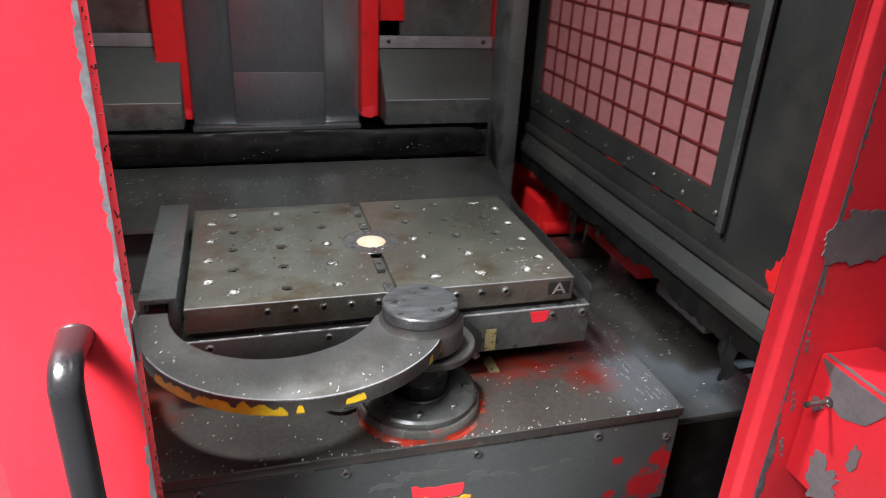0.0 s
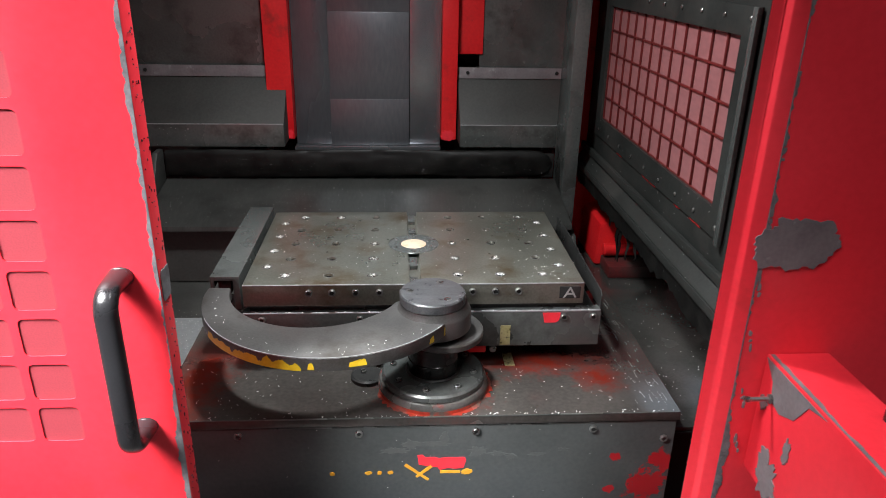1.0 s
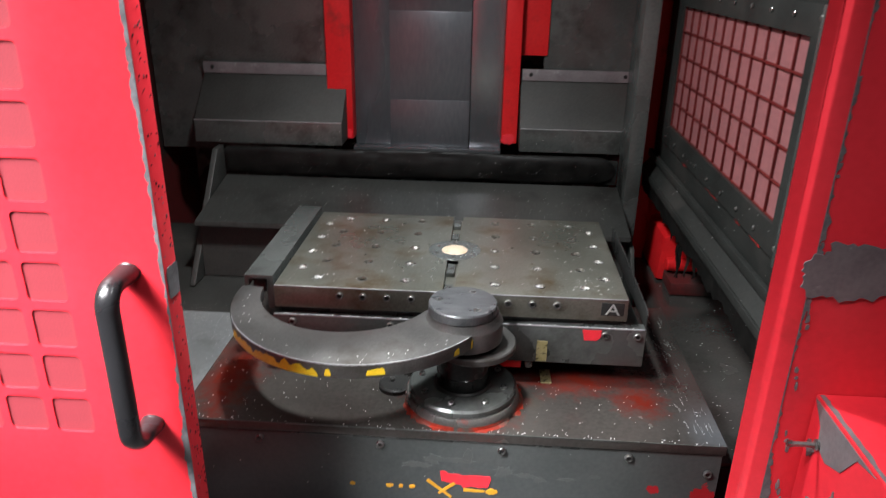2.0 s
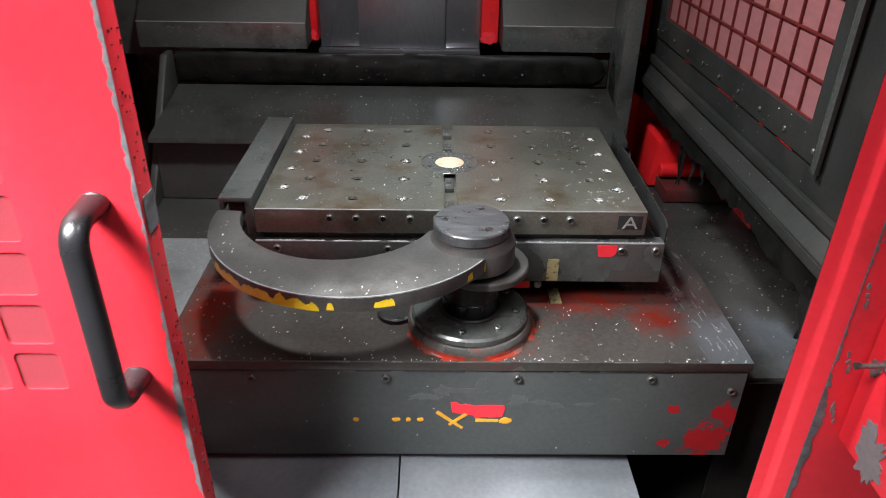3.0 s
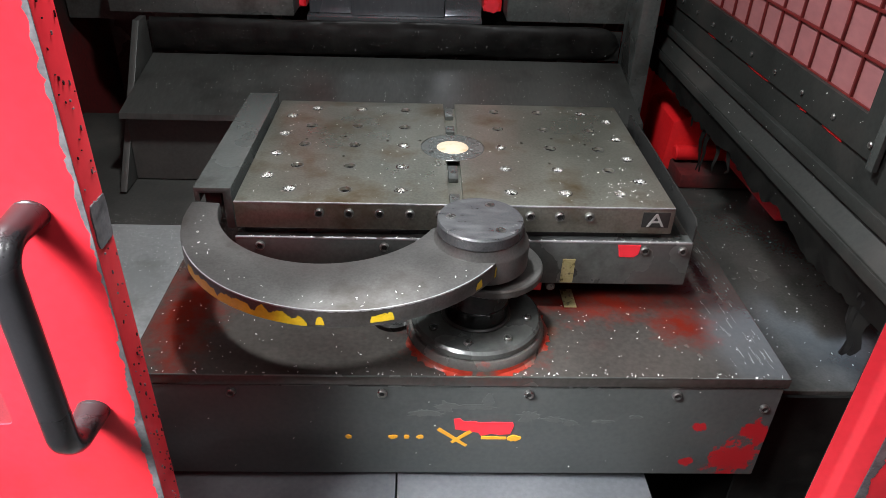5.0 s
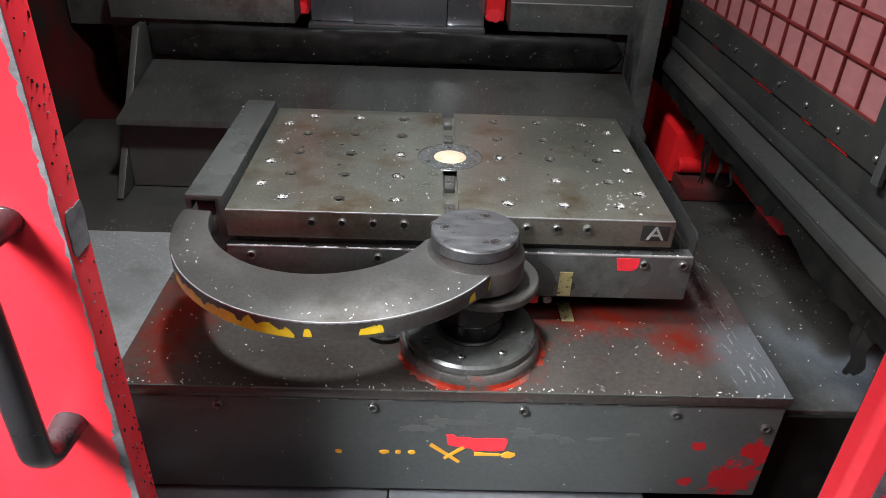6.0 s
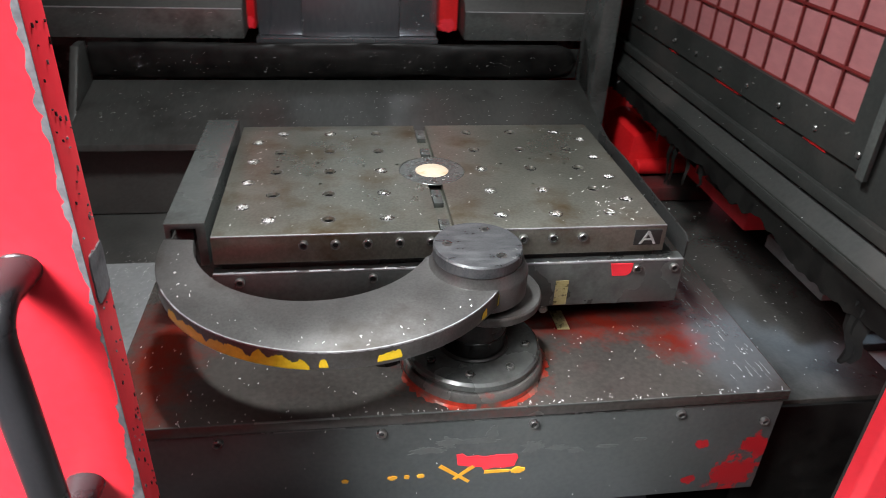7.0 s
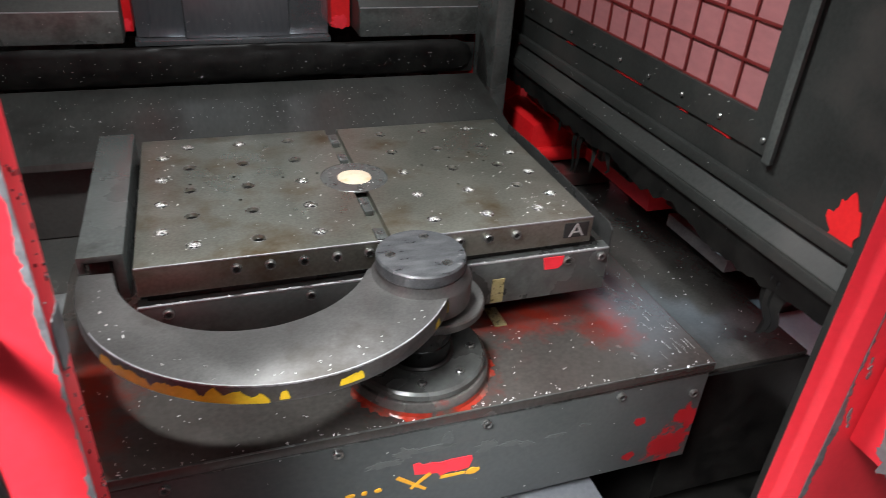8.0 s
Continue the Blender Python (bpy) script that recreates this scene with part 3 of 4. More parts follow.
# highlight on the slab's front edge, set as a bare-metal strip
part("worn_or_lit_edge", box(-0.3485, 0.3485, -0.0007, 0.0022, 0.9982, 1.0007, 0.0004), BARE_GLINT, pallet, "slab edge, its wear and highlight as a bright strip")
# bed under the slab
bed_line = [(-0.353, 0.938), (-0.353, 0.857), (0.389, 0.857), (0.389, 0.940)]
bed = part("bed", prism(bed_line, -0.005, 0.02, "xz", 0.0015), STEEL, pallet, "grey steel bed plate")
# the bed's top edge gets its highlight as a strip too
part("bed_edge", box(-0.352, 0.386, -0.0058, -0.0015, 0.9372, 0.9400, 0.0005), BARE_GLINT, pallet, "bed edge highlight as a bright strip")
part("bed_body", box(-0.35, 0.38, 0.021, PD, 0.862, 0.937, 0.002), DARK, pallet)
for x in (-0.314, -0.115, 0.1, 0.310, 0.373):
    socket_screw("screw", (x, -0.005, 0.925), 0.0075, bed)
part("side_fin", prism([(-0.004, 0.941), (PD, 0.941), (PD, 0.985), (0.3, 0.988), (0.008, 0.980), (-0.004, 0.972)], 0.386, 0.389, "yz", 0.0008), DARK, pallet, "thin dark side sheet")
# inverted channel along the slab
chan = [(-0.424, 1.0), (-0.424, 0.975), (-0.415, 0.975), (-0.415, 0.990), (-0.378, 0.990), (-0.378, 0.925), (-0.364, 0.925), (-0.364, 1.0)]
part("side_channel", prism(chan, 0.045, 0.485, "xz", 0.0012), STEEL, pallet, "grey steel channel bar")
part("channel_block", box(-0.412, -0.385, 0.06, 0.47, 0.955, 0.988, 0.002), DARK, pallet)

second = copy_thing(pallet, Matrix.Translation((1.012, PD / 2 + 0.485, 0.855)))
tagged(second, "ground steel pallet waiting in the red loading station", "machine pallet", "pallets")

# what only the first pallet carries
part("letter_plate", box(0.298, 0.342, -0.0015, 0.001, 0.966, 0.993, 0.0004), DARK, pallet, "dark letter plate")
txt = bpy.data.curves.new("letter", "FONT")
txt.body, txt.size, txt.extrude, txt.align_x = "A", 0.034, 0.0004, "CENTER"
tob = new("cut", txt)
tm = bpy.data.meshes.new_from_object(tob.evaluated_get(bpy.context.evaluated_depsgraph_get()))
bpy.data.objects.remove(tob)
bm = bmesh.new()
bm.from_mesh(tm)
bm.transform(Matrix.Translation((0.320, -0.0022, 0.968)) @ Matrix.Rotation(radians(90), 4, "X") @ Matrix.Diagonal((1.25, 1, 1, 1)))
part("letter", bm, LETTER, pallet, "light letter A")
part("sticker", prism([(0.265, 0.935), (0.303, 0.935), (0.301, 0.918), (0.294, 0.912), (0.27, 0.912)], -0.0066, -0.0055, "xz"), RED, pallet, "red sticker")
part("warning_plate", box(0.178, 0.199, -0.0068, -0.0052, 0.860, 0.906, 0), BRASS, pallet, "small brass plate with bars")
part("hinge_bracket", box(0.075, 0.15, 0.0, 0.02, 0.838, 0.858, 0.003), RED_IN, pallet, "red bracket under the bed")
part("bracket_screw", disc(0.008, 0.01, (0.165, 0.01, 0.846), "y", 16), BOLT, pallet)

# ---- decks beside the base ----
setting("side_deck", box(0.522, 0.80, -0.115, 1.25, 0.66, 0.72, 0.003), DECK, "oily steel deck beside the base block", "machine deck")
setting("side_deck_far", box(0.801, 0.95, 0.02, 1.25, 0.66, 0.717, 0.003), DECK, "oily steel deck under the loading tray", "machine deck")
# black sheet added for the shade under the deck's front edge
setting("side_deck_front", box(0.522, 0.80, -0.122, -0.1165, 0.40, 0.712, 0), WIPER_SHADE, "black sheet for the shade below the side deck", "machine deck")
setting("left_deck", box(-1.04, -0.492, -0.30, 0.40, 0.70, 0.72, 0.003), LEFTM, "grey sheet-metal deck beside the base block", "machine deck")
setting("left_slope", prism([(0.40, 0.70), (0.40, 0.72), (0.60, 0.735), (1.0, 0.74), (1.0, 0.70)], -1.04, -0.40, "yz"), SHROUD, "dark sloped sheet behind the deck", "machine deck")

# ---- apron and trough behind the pallet ----
apron = thing("apron", (-0.15, 0.7, 0.74), "sloped grey apron sheet behind the pallet with swarf on it", "apron")
part("sheet", prism([(0.56, 0.903), (0.564, 0.916), (0.836, 0.972), (0.84, 0.972), (0.84, 0.960)], -0.748, 0.46, "yz", 0.001), APRON, apron, "sloped grey sheet")
part("lower_sheet", prism([(0.60, 0.893), (0.606, 0.893), (0.596, 0.738), (0.590, 0.738)], -0.748, 0.46, "yz"), SHROUD, apron, "recessed lower sheet")
part("left_cheek", prism([(0.520, 0.736), (0.60, 0.736), (0.84, 0.97), (0.84, 1.065), (0.79, 1.065)], -0.766, -0.750, "yz", 0.001), APRON, apron)
cheek = []
for k in range(13):
    t = radians(90 * k / 12)
    cheek.append((0.84 - 0.03 * (1 - math.cos(t)) - 0.06 * math.sin(t), 1.085 - 0.16 * (1 - math.cos(t))))
part("right_cheek", prism([(0.84, 1.085)] + cheek[1:] + [(0.56, 0.885), (0.50, 0.80), (0.50, 0.73), (0.84, 0.73)], 0.462, 0.472, "yz", 0.001), APRON, apron, "curved side cheek")

trough = thing("rubber_trough", (-0.15, 0.85, 0.97), "wet black rubber cover strip above the apron", "rubber cover")
bm = bmesh.new()
NX, NS = 90, 14
grid = []
for i in range(NX + 1):
    x = -0.75 + 1.205 * i / NX
    end = min(1, (NX - i) / 5)
    row = []
    for j in range(NS + 1):
        t = math.pi * (-0.5 + j / NS)
        n1 = 0.004 * noise.noise((x * 5, t * 0.8, 2)) + 0.0012 * noise.noise((x * 18, t * 3, 5))
        r = 0.043 * math.sin(math.acos(1 - end)) + n1 if end < 1 else 0.043 + n1
        row.append(bm.verts.new((x, 0.862 - 0.012 * math.cos(t) * r / 0.043 - n1, 1.015 + r * math.sin(t))))
    grid.append(row)
for a, b in zip(grid, grid[1:]):
    for j in range(NS):
        bm.faces.new((a[j], b[j], b[j + 1], a[j + 1]))
part("strip", bm, WIPER_SHADE, trough)
part("backing", box(-0.76, 0.46, 0.866, 0.872, 0.97, 1.046, 0.001), HOLE, trough)

# ---- shrouds and column ----
LY = 0.90


def shroud(x0, x1, label):
    ob = thing("way_shroud", ((x0 + x1) / 2, LY + 0.1, 1.06), label, "machine shroud", "way shrouds")
    side = [(LY, 1.060), (LY, 1.128), (LY + 0.125, 1.255), (LY + 0.125, 1.29), (LY + 0.14, 1.29), (LY + 0.14, 1.060)]
    part("body", prism(side, x0, x1, "yz", 0.0015), SHROUD, ob)
    part("lip", box(x0 + 0.001, x1 - 0.001, LY - 0.004, LY - 0.0005, 1.059, 1.1295, 0.001), STEEL, ob, "bright folded lip")
    # glint along the lip's upper fold, modelled as a pale strip
    part("lip_edge", box(x0 + 0.001, x1 - 0.001, LY - 0.0045, LY - 0.001, 1.1285, 1.1310, 0.0004), BARE_GLINT, ob)
    part("top_strip", box(x0, x1, LY + 0.119, LY + 0.1245, 1.256, 1.291, 0.001), WORN, ob)
    for x in (x0 + 0.03, x1 - 0.03):
        part("screw", disc(0.006, 0.004, (x, LY + 0.119, 1.275), "y", 12), DARK, ob)
    return ob


shroud(-0.86, -0.391, "wide dark grey folded sheet shroud with a bright lip")
shroud(0.160, 0.512, "narrow dark grey folded sheet shroud with a red speck")
setting("back_panel", box(-1.04, -0.455, LY + 0.15, LY + 0.16, 1.0, 2.2, 0), STEEL, "grey oily panel behind the shrouds", "machine panel")
setting("back_panel_right", box(0.23, 0.515, LY + 0.15, LY + 0.16, 1.0, 2.2, 0), STEEL, "grey oily panel behind the shrouds", "machine panel")
column = thing("column_way_cover", (-0.13, 1.1, 1.03), "grey telescopic way cover between red columns", "way cover")
CY = 1.02
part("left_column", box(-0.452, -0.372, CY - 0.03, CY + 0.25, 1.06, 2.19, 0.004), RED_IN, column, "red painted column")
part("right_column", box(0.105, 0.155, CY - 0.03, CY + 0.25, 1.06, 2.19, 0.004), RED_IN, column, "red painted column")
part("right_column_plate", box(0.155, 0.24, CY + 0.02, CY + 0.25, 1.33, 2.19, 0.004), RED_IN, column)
part("side_band", box(-0.371, -0.256, CY + 0.012, CY + 0.03, 1.035, 2.19, 0.002), WAY, column)
for k in range(4):
    part("cover_plate", box(-0.255, 0.0, CY + 0.002 * k - 0.004, CY + 0.002 * k + 0.008, 1.035 + (0.15 if k else 0) + 0.27 * max(0, k - 1), 1.035 + 0.152 + 0.27 * k, 0.0012), WAY, column)
part("bright_band", box(0.002, 0.104, CY + 0.010, CY + 0.03, 1.035, 2.19, 0.002), CHROME, column, "polished steel band")
part("sill", box(-0.375, 0.105, CY - 0.02, CY + 0.03, 1.022, 1.034, 0.001), CHROME, column)
part("dark_gap", box(-0.455, 0.24, CY + 0.2, CY + 0.24, 0.99, 2.19, 0), DARK, column)
for x, z in ((-0.40, 1.075), (0.125, 1.075)):
    part("paint_chip", patch(x, z, 0.04, 0.035, CY - 0.031, "xz", x * 9, 0.6), RED, column)

# ---- guard with grid window ----
GX = 0.57
guard = thing("guard_door", (GX + 0.012, 0.35, 0.95), "grey sliding guard with a gridded pink window, lowered", "guard door")
W0, W1, WZ0, WZ1 = -0.055, 0.752, 1.185, 1.500
ncol, nrow = 12, 5
pw, ph = (W1 - W0) / ncol, (WZ1 - WZ0) / nrow
bar = 0.0045
holes = box(GX - 0.05, GX + 0.05, W0, W1, WZ0, WZ1, 0)
body = cut(box(GX, GX + 0.02, -0.36, 0.93, 1.006, 1.98, 0.002), holes)
part("panel", body, GUARDM, guard, "grey oily sheet panel")
frame_holes = box(GX - 0.05, GX + 0.05, W0, W1, WZ0, WZ1, 0)
part("window_frame", cut(box(GX - 0.006, GX - 0.0005, W0 - 0.055, W1 + 0.05, WZ0 - 0.055, WZ1 + 0.05, 0.0015), frame_holes), GUARDM, guard, "screwed window frame")
part("front_batten", box(GX - 0.014, GX - 0.0062, W0 - 0.062, W0 - 0.045, WZ0 - 0.06, WZ1 + 0.05, 0.001), STEEL, guard, "grey edge strip")
lower = [(GX - 0.03, 1.006), (GX - 0.03, 1.030), (GX - 0.004, 1.06), (GX - 0.001, 1.06), (GX - 0.001, 1.006)]
part("lower_rail", box(GX - 0.016, GX - 0.0045, -0.355, 0.92, 1.062, 1.082, 0.002), GUARDM, guard, "grey stiffening rail")
part("fold_band", box(GX - 0.034, GX - 0.0305, -0.355, 0.92, 1.010, 1.028, 0.001), GUARDM, guard, "grey fold band")
for k, (v, a) in enumerate(((0.02, 0.06), (0.12, 0.03), (0.30, 0.10), (0.55, 0.05))):
    part("frame_seam", patch(v, WZ0 - 0.0585, a, 0.004, GX - 0.0012, "yz", 70 + k, 0.6), RED_IN, guard)
part("lower_fold", prism(lower, -0.36, 0.93, "xz", 0.001), GUARDM, guard, "dark folded lower edge")
for k in range(9):
    part("screw", disc(0.005, 0.004, (GX - 0.0095, W0 - 0.03 + 0.105 * k, 1.152), "x", 12), BOLT, guard)
    part("screw", disc(0.005, 0.004, (GX - 0.0095, W0 - 0.03 + 0.105 * k, WZ1 + 0.03), "x", 12), BOLT, guard)
for k in range(ncol + 1):
    y = W0 + pw * k
    part("grid_bar", box(GX + 0.001, GX + 0.006, y - bar / 2, y + bar / 2, WZ0, WZ1, 0.001), GRIDRED, guard)
for k in range(nrow + 1):
    z = WZ0 + ph * k
    part("grid_bar", box(GX + 0.0015, GX + 0.0055, W0, W1, z - bar / 2, z + bar / 2, 0.001), GRIDRED, guard)
part("pane", box(GX + 0.0065, GX + 0.0105, W0, W1, WZ0, WZ1, 0), PANE, guard, "smeared translucent pane")
rng = random.Random(4)
bm = bmesh.new()
n = 160
prev = None
for k in range(n + 1):
    y = -0.36 + 1.29 * k / n
    z = 0.962 + 0.018 * noise.noise((y * 9, 1, 0)) + 0.014 * noise.noise((y * 40, 4, 0)) - 0.02 * max(0, noise.noise((y * 6, 9, 2)))
    cur = [bm.verts.new((GX - 0.026, y, 1.010)), bm.verts.new((GX - 0.024, y, z)), bm.verts.new((GX - 0.016, y, z)), bm.verts.new((GX - 0.018, y, 1.010))]
    if prev:
        for j in range(4):
            bm.faces.new((prev[j], cur[j], cur[(j + 1) % 4], prev[(j + 1) % 4]))
    else:
        bm.faces.new(cur)
    prev = cur
bm.faces.new(prev[::-1])
part("wiper", bm, WIPER_SHADE, guard, "ragged black rubber wiper")
for k, (v, z, a, b) in enumerate(((-0.26, 1.09, 0.05, 0.1), (-0.27, 1.03, 0.03, 0.03), (0.05, 1.135, 0.06, 0.008))):
    part("paint_chip", patch(v, z, a, b, GX - 0.001, "yz", 30 + k, 0.6), RED_IN, guard)


def hanging_tatter(y, z0, length, seed):
    pts = []
    for k in range(9):
        s = k / 8
        pts.append(Vector((GX - 0.015 + 0.01 * noise.noise((s * 3, seed, 0)), y + 0.02 * s * noise.noise((s * 2, seed, 5)), z0 - length * s)))
    bm = bmesh.new()
    prev = None
    for k, p in enumerate(pts):
        r = 0.014 * (1 - 0.8 * k / 8) * (1.7 if y < 0 else 1.0)
        cur = [bm.verts.new(p + Vector((r * 0.5 * math.cos(a), r * math.sin(a), 0))) for a in (0, 1.57, 3.14, 4.71)]
        if prev:
            for j in range(4):
                bm.faces.new((prev[j], prev[(j + 1) % 4], cur[(j + 1) % 4], cur[j]))
        prev = cur
    return bm


for y, z0, ln, sd in ((0.44, 1.0, 0.14, 1), (0.42, 0.985, 0.12, 5), (0.36, 0.985, 0.09, 2), (0.30, 0.98, 0.06, 6), (0.52, 0.99, 0.06, 7), (-0.20, 0.985, 0.11, 3), (-0.215, 0.982, 0.095, 4)):
    part("wiper_tatter", hanging_tatter(y, z0, ln, sd), WIPER_SHADE, guard)

# ---- posts at the station opening ----
setting("guide_post", box(0.462, 0.505, 0.735, 0.87, 0.72, 2.2, 0.004), STEEL, "grey steel guide post of the guard", "post")
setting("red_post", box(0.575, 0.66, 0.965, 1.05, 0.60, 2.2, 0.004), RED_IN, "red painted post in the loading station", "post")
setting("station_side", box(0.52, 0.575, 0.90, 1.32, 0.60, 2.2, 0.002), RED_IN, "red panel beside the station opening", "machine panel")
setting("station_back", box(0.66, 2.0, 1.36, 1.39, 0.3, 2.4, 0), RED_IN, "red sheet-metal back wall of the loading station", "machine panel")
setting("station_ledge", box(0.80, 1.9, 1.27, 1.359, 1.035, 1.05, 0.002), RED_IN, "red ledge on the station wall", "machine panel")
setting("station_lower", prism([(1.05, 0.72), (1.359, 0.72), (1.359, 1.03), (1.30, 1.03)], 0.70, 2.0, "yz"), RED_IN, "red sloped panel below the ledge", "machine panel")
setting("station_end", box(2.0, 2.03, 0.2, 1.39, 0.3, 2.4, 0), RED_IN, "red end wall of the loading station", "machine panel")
shoe = prism([(0.58, 0.725), (0.59, 0.86), (0.63, 0.875), (0.72, 0.85), (0.775, 0.80), (0.785, 0.725)], 0.72, 0.93, "xz", 0.01)
guide = thing("red_casting", (0.68, 0.85, 0.72), "red painted casting under the waiting pallet", "casting")
part("body", shoe, RED_IN, guide)
part("foot", box(0.60, 0.80, 0.62, 0.72, 0.722, 0.760, 0.006), SHADED_RED, guide)
rod = disc(0.02, 0.20, (0, 0, 0), "x", 24, 0.004)
rod.transform(Matrix.Translation((0.60, 0.70, 0.785)))
part("rod", rod, RED_IN, guide, "round red cross rod")

for nm, x0, x1, y0, y1, z0, z1, red in (("upper", 0.66, 1.35, 0.33, 0.44, 0.885, 0.925, 0), ("lower", 0.745, 1.35, 0.215, 0.31, 0.84, 0.88, 0)):
    rail = thing("support_rail", ((x0 + x1) / 2, (y0 + y1) / 2, z0), "oily steel support rail of the loading station", "rail", "support rails")
    body = box(x0, x1, y0, y1, z0, z1, 0.003)
    body = cut(body, merge(*[box(x0 + 0.10 + 0.09 * k, x0 + 0.128 + 0.09 * k, y0 - 0.01, y0 + 0.04, z0 + 0.012, z1 - 0.006, 0) for k in range(5)]))
    part("bar", body, GROUND, rail)
    part("end_block", box(x0 - 0.012, x0 + 0.012, y0 + 0.004, y1 - 0.004, z0 - 0.014, z1 - 0.01, 0.004), DARK, rail)
    for k in range(3):
        part("screw", disc(0.008, 0.005, (x0 + 0.05 + 0.16 * k, (y0 + y1) / 2 + 0.02, z1), "z", 12), BOLT, rail)
tray = thing("red_tray", (1.1, 0.35, 0.72), "red painted stepped tray under the support rails", "tray")
part("floor_sheet", box(0.80, 1.95, 0.10, 0.62, 0.785, 0.80, 0.003), RED, tray)
part("riser", box(0.77, 1.95, 0.235, 0.30, 0.80, 0.838, 0.003), RED, tray)
part("upper_step", box(0.70, 1.95, 0.32, 0.62, 0.80, 0.882, 0.003), RED, tray)
part("steel_lip", box(0.745, 0.80, 0.09, 0.30, 0.772, 0.802, 0.003), BARE_GLINT, tray, "bright steel lip")
part("leg", box(0.86, 1.95, 0.16, 0.60, 0.725, 0.784, 0.002), DARK, tray)
setting("station_floor", box(0.81, 2.0, -0.36, 1.36, 0.575, 0.70, 0), WHITE, "pale floor sheet of the loading station", "machine floor")

# ---- sliding door with windows and handle ----
DY0, DY1, DX = -0.42, -0.382, -0.354
door = thing("sliding_door", (-0.65, -0.40, 0.35), "bright red sliding door with rounded window openings", "machine door")
wins = []
cols, rows = 4, 13
for c in range(cols):
    for r in range(rows):
        x1, z0 = -0.494 - 0.070 * c, 0.950 + 0.0715 * r
        wins.append(prism([(x1 - 0.058 + 0.008 * (1 - math.cos(a)) if q in (1, 2) else x1 - 0.008 * (1 - math.cos(a)), z0 + (0.008 * (1 - math.sin(a)) if q in (2, 3) else 0.058 - 0.008 * (1 - math.sin(a)))) for q, a in [(q, a) for q in (0, 1, 2, 3) for a in ([0, 0.52, 1.05, 1.57] if q in (0, 2) else [1.57, 1.05, 0.52, 0])]], -0.45, -0.40, "xz"))
sheet = cut(box(-1.02, DX, DY0, DY1, 0.35, 2.15, 0.003), merge(*wins))
part("door_panel", sheet, RED, door, "glossy red painted panel")
for c in range(cols):
    for r in range(rows):
        x1, z0 = -0.494 - 0.070 * c, 0.950 + 0.0715 * r
        part("window_pane", box(x1 - 0.060, x1 + 0.002, -0.4180, -0.4150, z0 - 0.002, z0 + 0.060, 0), PANE_DOOR, door)
part("worn_or_lit_edge", ragged_strip(0.36, 2.14, 0.0075, DX - 0.0005, DY0 - 0.0008, "xz", 2.2), EDGE, door, "chipped bare-metal edge")
part("worn_notch", patch(-0.401, 1.195, 0.032, 0.045, DX + 0.0008, "yz", 5.5, 0.12, square=7.0), EDGE, door, "grey worn notch")
rng = random.Random(17)
for k in range(190):
    z = rng.uniform(0.55, 1.75)
    a, b = rng.uniform(0.0007, 0.0020), 0.0012 + 0.004 * rng.random() ** 2.5
    part("edge_chip", patch(rng.uniform(-0.415, -0.386), z, a, b, DX + 0.0006, "yz", k, 0.8, n=12), WORN if k % 3 == 0 else HOLE, door)

handle = thing("door_handle", (-0.404, -0.42, 1.11), "glossy black plastic pull handle on the red door", "handle")
path_pts = []
HX, OUT = -0.404, 0.036
for s in (1, -1):
    seg_pts = []
    zc = 1.094 + s * 0.120
    seg_pts.append((DY0, zc))
    seg_pts.append((DY0 - OUT, zc))
    for k in range(7):
        t = radians(90 * k / 6)
        seg_pts.append((DY0 - OUT - 0.026 * math.sin(t), zc - s * 0.026 * (1 - math.cos(t))))
    path_pts += seg_pts if s == 1 else seg_pts[::-1]
bm = bmesh.new()
prev = None
NP = len(path_pts)
for k, (y, z) in enumerate(path_pts):
    a = Vector(path_pts[max(0, k - 1)])
    b = Vector(path_pts[min(NP - 1, k + 1)])
    d = (b - a).normalized()
    q = Vector((-d.y, d.x))
    root = 1.15 if k in (0, NP - 1) else 1.0
    cur = []
    for j in range(20):
        t = 2 * math.pi * j / 20
        off = q * (0.0115 * math.sin(t) * root)
        cur.append(bm.verts.new((HX + 0.0155 * root * math.copysign(abs(math.cos(t)) ** 0.8, math.cos(t)), y + off.x, z + off.y)))
    if prev:
        for j in range(20):
            bm.faces.new((prev[j], prev[(j + 1) % 20], cur[(j + 1) % 20], cur[j]))
    prev = cur
part("grip", bm, PLASTIC, handle)
for s in (1, -1):
    foot = lathe([(0.0175, 0), (0.0175, 0.003), (0.016, 0.004)], (0, 0, 0), "y", 24)
    foot.transform(Matrix.Translation((HX, DY0, 1.094 + s * 0.120)) @ Matrix.Diagonal((1.02, 1, 0.8, 1)))
    part("mounting_foot", foot, PLASTIC, handle)

# ---- fixed frame with side box ----
side = thing("door_frame", (0.75, -0.40, 0.35), "red painted door frame with grey worn patches", "machine frame")
FX, FY0 = 0.431, -0.400
plan = [(FX, FY0), (FX + 0.014, FY0 - 0.006), (FX + 0.018, FY0 - 0.020), (FX + 0.034, FY0 - 0.030), (1.25, FY0 - 0.030), (1.25, FY0 + 0.035), (FX + 0.038, FY0 + 0.035)]
part("frame_panel", prism(plan, 0.35, 2.15, "xy", 0.002), RED, side, "red enamelled folded panel")
part("inner_strip", prism([(FX + 0.001, FY0 + 0.002), (FX + 0.032, FY0 + 0.033), (FX + 0.034, FY0 + 0.031), (FX + 0.003, FY0)], 0.36, 2.14, "xy"), GUARDM, side, "grey inner strip")
PYF = FY0 - 0.0308
part("worn_or_lit_edge", ragged_strip(0.36, 2.14, 0.010, FX + 0.0345, PYF, "xz", 7.4, flip=True), EDGE, side, "chipped bare-metal edge")
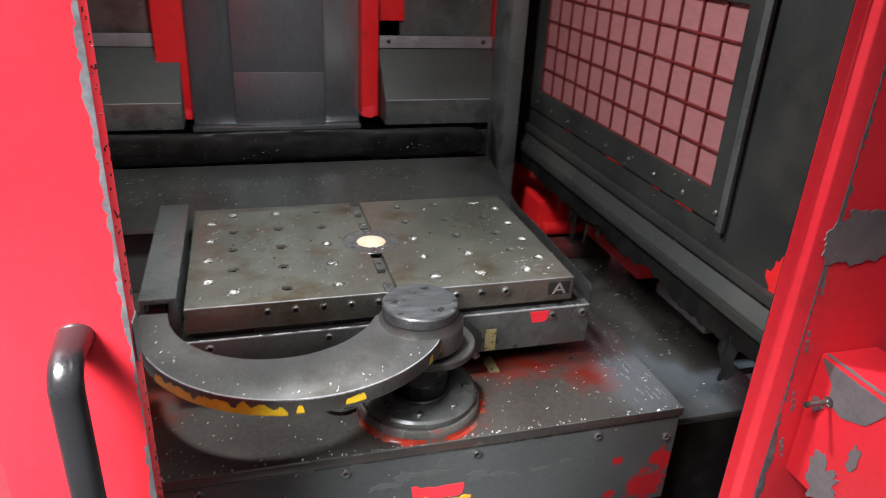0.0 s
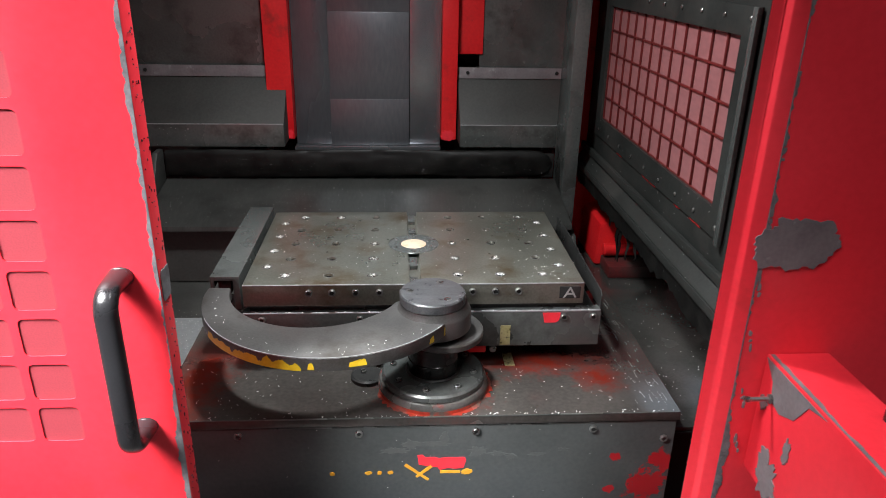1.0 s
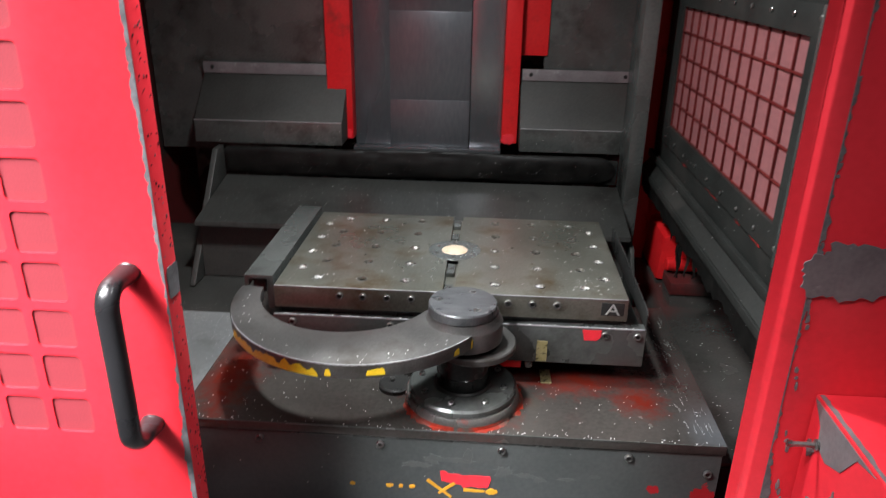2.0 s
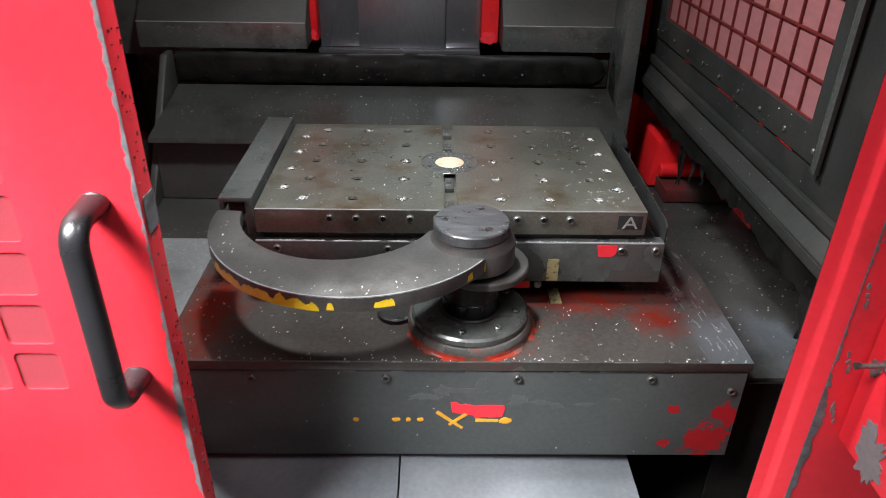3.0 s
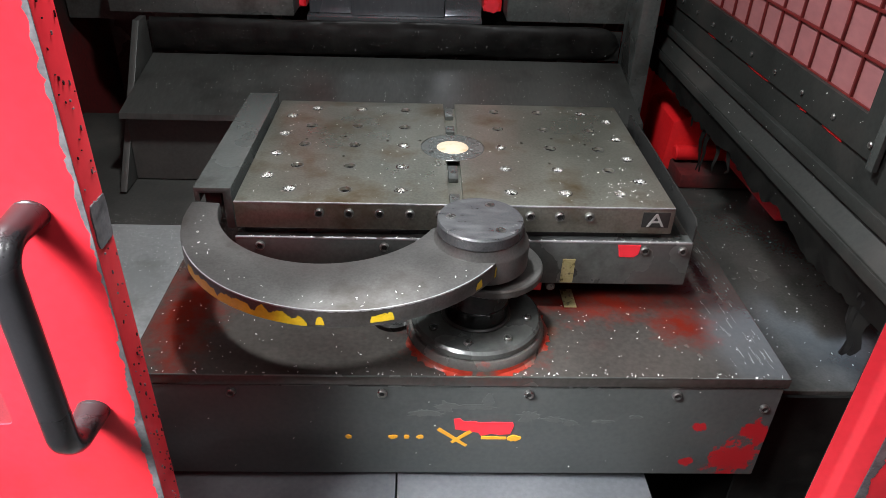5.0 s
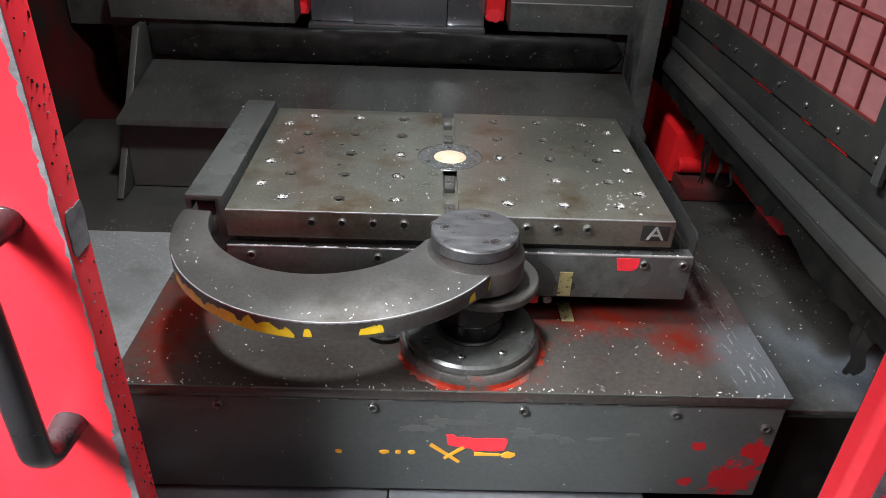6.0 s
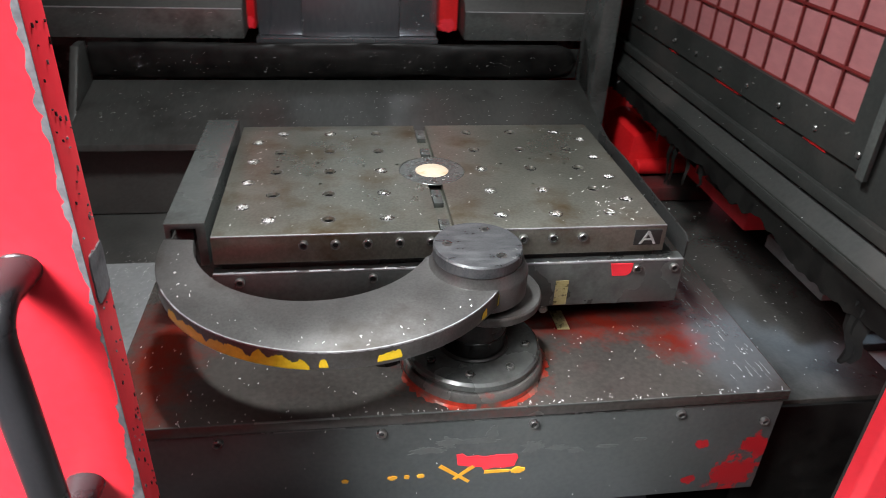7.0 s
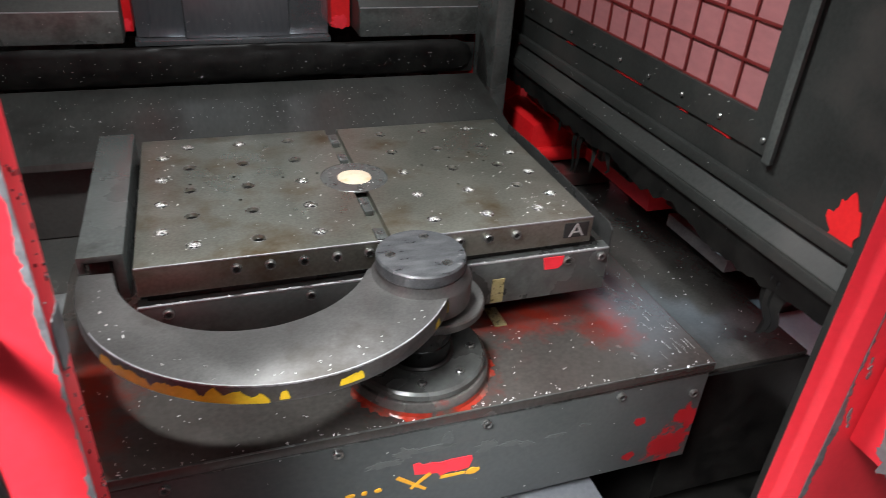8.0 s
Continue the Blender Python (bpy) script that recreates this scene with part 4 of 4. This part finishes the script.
part("worn_patch", patch(FX + 0.080, 1.260, 0.112, 0.074, PYF - 0.0016, "xz", 11.2, 0.3, n=60, square=2.6), WORN, side, "grey rubbed-through patch")
for k in range(26):
    part("paint_chip", patch(FX + 0.037 + 0.03 * ((k * 0.618) % 1) ** 3, 0.9 + 0.75 * ((k * 0.377) % 1), 0.0025 + 0.004 * ((k * 0.53) % 1), 0.004 + 0.012 * ((k * 0.29) % 1), PYF, "xz", 50 + k, 0.8, n=16), WORN, side)
switch = thing("switch_box", (0.555, -0.57, 0.885), "red sheet-metal box with worn edges on the door frame", "box")
BXL, BXR, BF, BB, BZ0, BZ1 = 0.506, 0.600, -0.74, -0.4315, 0.885, 1.087
part("body", box(BXL, BXR, BF, BB, BZ0, BZ1, 0.003), RED, switch, "red enamelled box body")
part("worn_patch", prism([(BB - 0.004, BZ1 - 0.004), (BB - 0.03, BZ1 - 0.03), (BB - 0.035, BZ1 - 0.058), (BB - 0.06, BZ1 - 0.064), (BB - 0.095, BZ1 - 0.05), (BB - 0.12, BZ1 - 0.012), (BB - 0.16, BZ1 - 0.004)], BXL - 0.0012, BXL - 0.0002, "yz"), WORN, switch, "grey rubbed-through corner")
part("worn_patch", patch(BB - 0.062, BZ0 + 0.030, 0.055, 0.075, BXL - 0.0007, "yz", 61, 0.7, n=60), WORN, switch)
part("worn_patch", patch(BB - 0.095, BZ0 + 0.098, 0.016, 0.04, BXL - 0.0007, "yz", 63, 0.6), WORN, switch)
part("worn_patch", patch(BB - 0.018, BZ0 + 0.13, 0.02, 0.022, BXL - 0.0007, "yz", 66, 0.7), WORN, switch)
lid = bmesh.new()
prev = None
for k in range(41):
    y = BB - 0.004 - 0.29 * k / 40
    g = 0.004 + 0.006 * max(0, 0.4 + noise.noise((y * 14, 2, 0)) + 0.5 * noise.noise((y * 60, 5, 0)))
    cur = [lid.verts.new((BXL + 0.0025, y, BZ1 + 0.0007)), lid.verts.new((BXL + 0.0025 + g, y, BZ1 + 0.0007))]
    if prev:
        lid.faces.new((prev[0], cur[0], cur[1], prev[1]))
    prev = cur
part("worn_or_lit_edge", lid, WORN, switch, "rubbed lid edge")
stud = lathe([(0.0075, 0), (0.0075, 0.004), (0.004, 0.0055), (0.0035, 0.006), (0.0035, 0.032), (0.0045, 0.033), (0.0045, 0.04)], (0, 0, 0), "z", 16)
stud.transform(Matrix.Translation((BXL, BB - 0.035, 1.032)) @ Matrix.Rotation(radians(-90), 4, "Y"))
part("stud", stud, BOLT, switch, "small steel stud")
part("knob", lathe([(0.014, 0), (0.014, 0.012), (0.011, 0.016)], (0.588, -0.60, BZ1), seg=24), PLASTIC, switch, "black knob")
part("end_strip", box(0.602, 0.612, -0.72, -0.58, 1.04, 1.14, 0.003), WHITE, switch, "cream plastic strip")

# ---- swarf ----
def swarf(name, n, sample, seed, size=(0.0012, 0.0045)):
    rng = random.Random(seed)
    bm = bmesh.new()
    for _ in range(n):
        p = sample(rng)
        if p is None:
            continue
        s, w = size[0] + (size[1] - size[0]) * rng.random() ** 1.8, rng.uniform(0.0004, 0.0013)
        a, tilt = rng.uniform(0, 6.28), rng.uniform(-0.5, 0.5)
        u = Vector((math.cos(a), math.sin(a), tilt)) * s / 2
        v = Vector((-math.sin(a), math.cos(a), rng.uniform(-0.5, 0.5))) * w / 2
        c = Vector(p) + Vector((0, 0, 0.0007))
        vs = [bm.verts.new(c + q) for q in (u + v, -u + v, -u - v, u - v)]
        top = bm.verts.new(c + Vector((0, 0, 0.0009)))
        for i in range(4):
            bm.faces.new((vs[i], vs[(i + 1) % 4], top))
        bm.faces.new(vs[::-1])
    ob = new(name, finish(bm, name, SILVER))
    return tagged(ob, "small bright metal chips lying on the oily steel", "metal chips", kind="stuff")


swarf("base_chips", 190, lambda r: (r.uniform(BX0 + 0.01, BX1 - 0.01), r.uniform(BY0 + 0.005, 0.0), BTOP), 1, (0.0008, 0.0032))
swarf("base_edge_chips", 90, lambda r: (r.uniform(BX0 + 0.01, BX1 - 0.01), BY0 + abs(r.gauss(0, 0.006)) + 0.002, BTOP), 2)
swarf("pallet_chips", 170, lambda r: (r.uniform(-0.34, 0.34), r.uniform(0.01, PD - 0.02), PTOP), 3)
swarf("pallet_corner_chips", 34, lambda r: (r.gauss(0.28, 0.03), r.gauss(0.07, 0.03), PTOP), 4)
swarf("arm_chips", 36, lambda r: (OC[0] + q[0], OC[1] + q[1], ATOP) if (q := (lambda t, d: (d * math.cos(t), d * math.sin(t)))(radians(r.uniform(185, 320)), r.uniform(0.225, 0.25))) else None, 5)
swarf("deck_chips", 140, lambda r: (r.uniform(0.525, 0.78), r.uniform(-0.1, 0.7), 0.72), 6)
swarf("left_deck_chips", 330, lambda r: (r.uniform(-0.75, -0.52), r.gauss(0.36, 0.1), 0.722), 7, (0.0008, 0.003))
swarf("apron_chips", 360, lambda r: (r.uniform(-0.7, 0.44), y, 0.916 + (y - 0.564) * 0.206) if (y := 0.57 + 0.225 * r.random() ** 0.7) else None, 8, (0.0007, 0.0028))
swarf("guard_chips", 70, lambda r: (GX - 0.007 if z > 1.09 else GX - 0.031, r.uniform(-0.1, 0.8), z) if (z := r.uniform(0.99, 1.18)) else None, 9, (0.0008, 0.0026))
swarf("trough_chips", 130, lambda r: (r.uniform(-0.7, 0.42), 0.848, r.uniform(0.985, 1.04)), 10, (0.0007, 0.0026))
swarf("front_chips", 22, lambda r: (r.uniform(-0.45, 0.48), FY - 0.001, r.uniform(0.60, 0.78)), 11, (0.001, 0.003))
# holes that are packed with chips
FULL = [(-0.27, 0.047), (-0.314, 0.094), (-0.314, 0.1825), (-0.314, 0.271), (-0.09, 0.047), (0.09, 0.047), (0.18, 0.047), (0.27, 0.047), (0.314, 0.094),
        (-0.314, 0.3595), (-0.09, 0.1355), (0.09, 0.1355), (0.18, 0.1355), (0.314, 0.1825), (0.314, 0.271), (0.314, 0.3595), (-0.18, 0.401), (0.27, 0.401), (-0.27, 0.401), (-0.09, 0.224), (0.09, 0.224)]


def in_hole(r):
    x, y = FULL[int(len(FULL) * r.random() ** 1.3)]
    return x + r.gauss(0, 0.0044), y + r.gauss(0, 0.0044), PTOP - 0.0008


swarf("hole_chips", 620, in_hole, 12, (0.0015, 0.0048))
swarf("back_chips", 70, lambda r: (r.choice((r.uniform(-0.37, 0.1), r.uniform(-0.8, -0.39), r.uniform(0.17, 0.5))), LY - 0.0052, r.uniform(1.062, 1.125)), 13, (0.001, 0.003))
swarf("bed_chips", 60, lambda r: (r.uniform(-0.34, 0.37), -0.0035, 0.9402), 14)
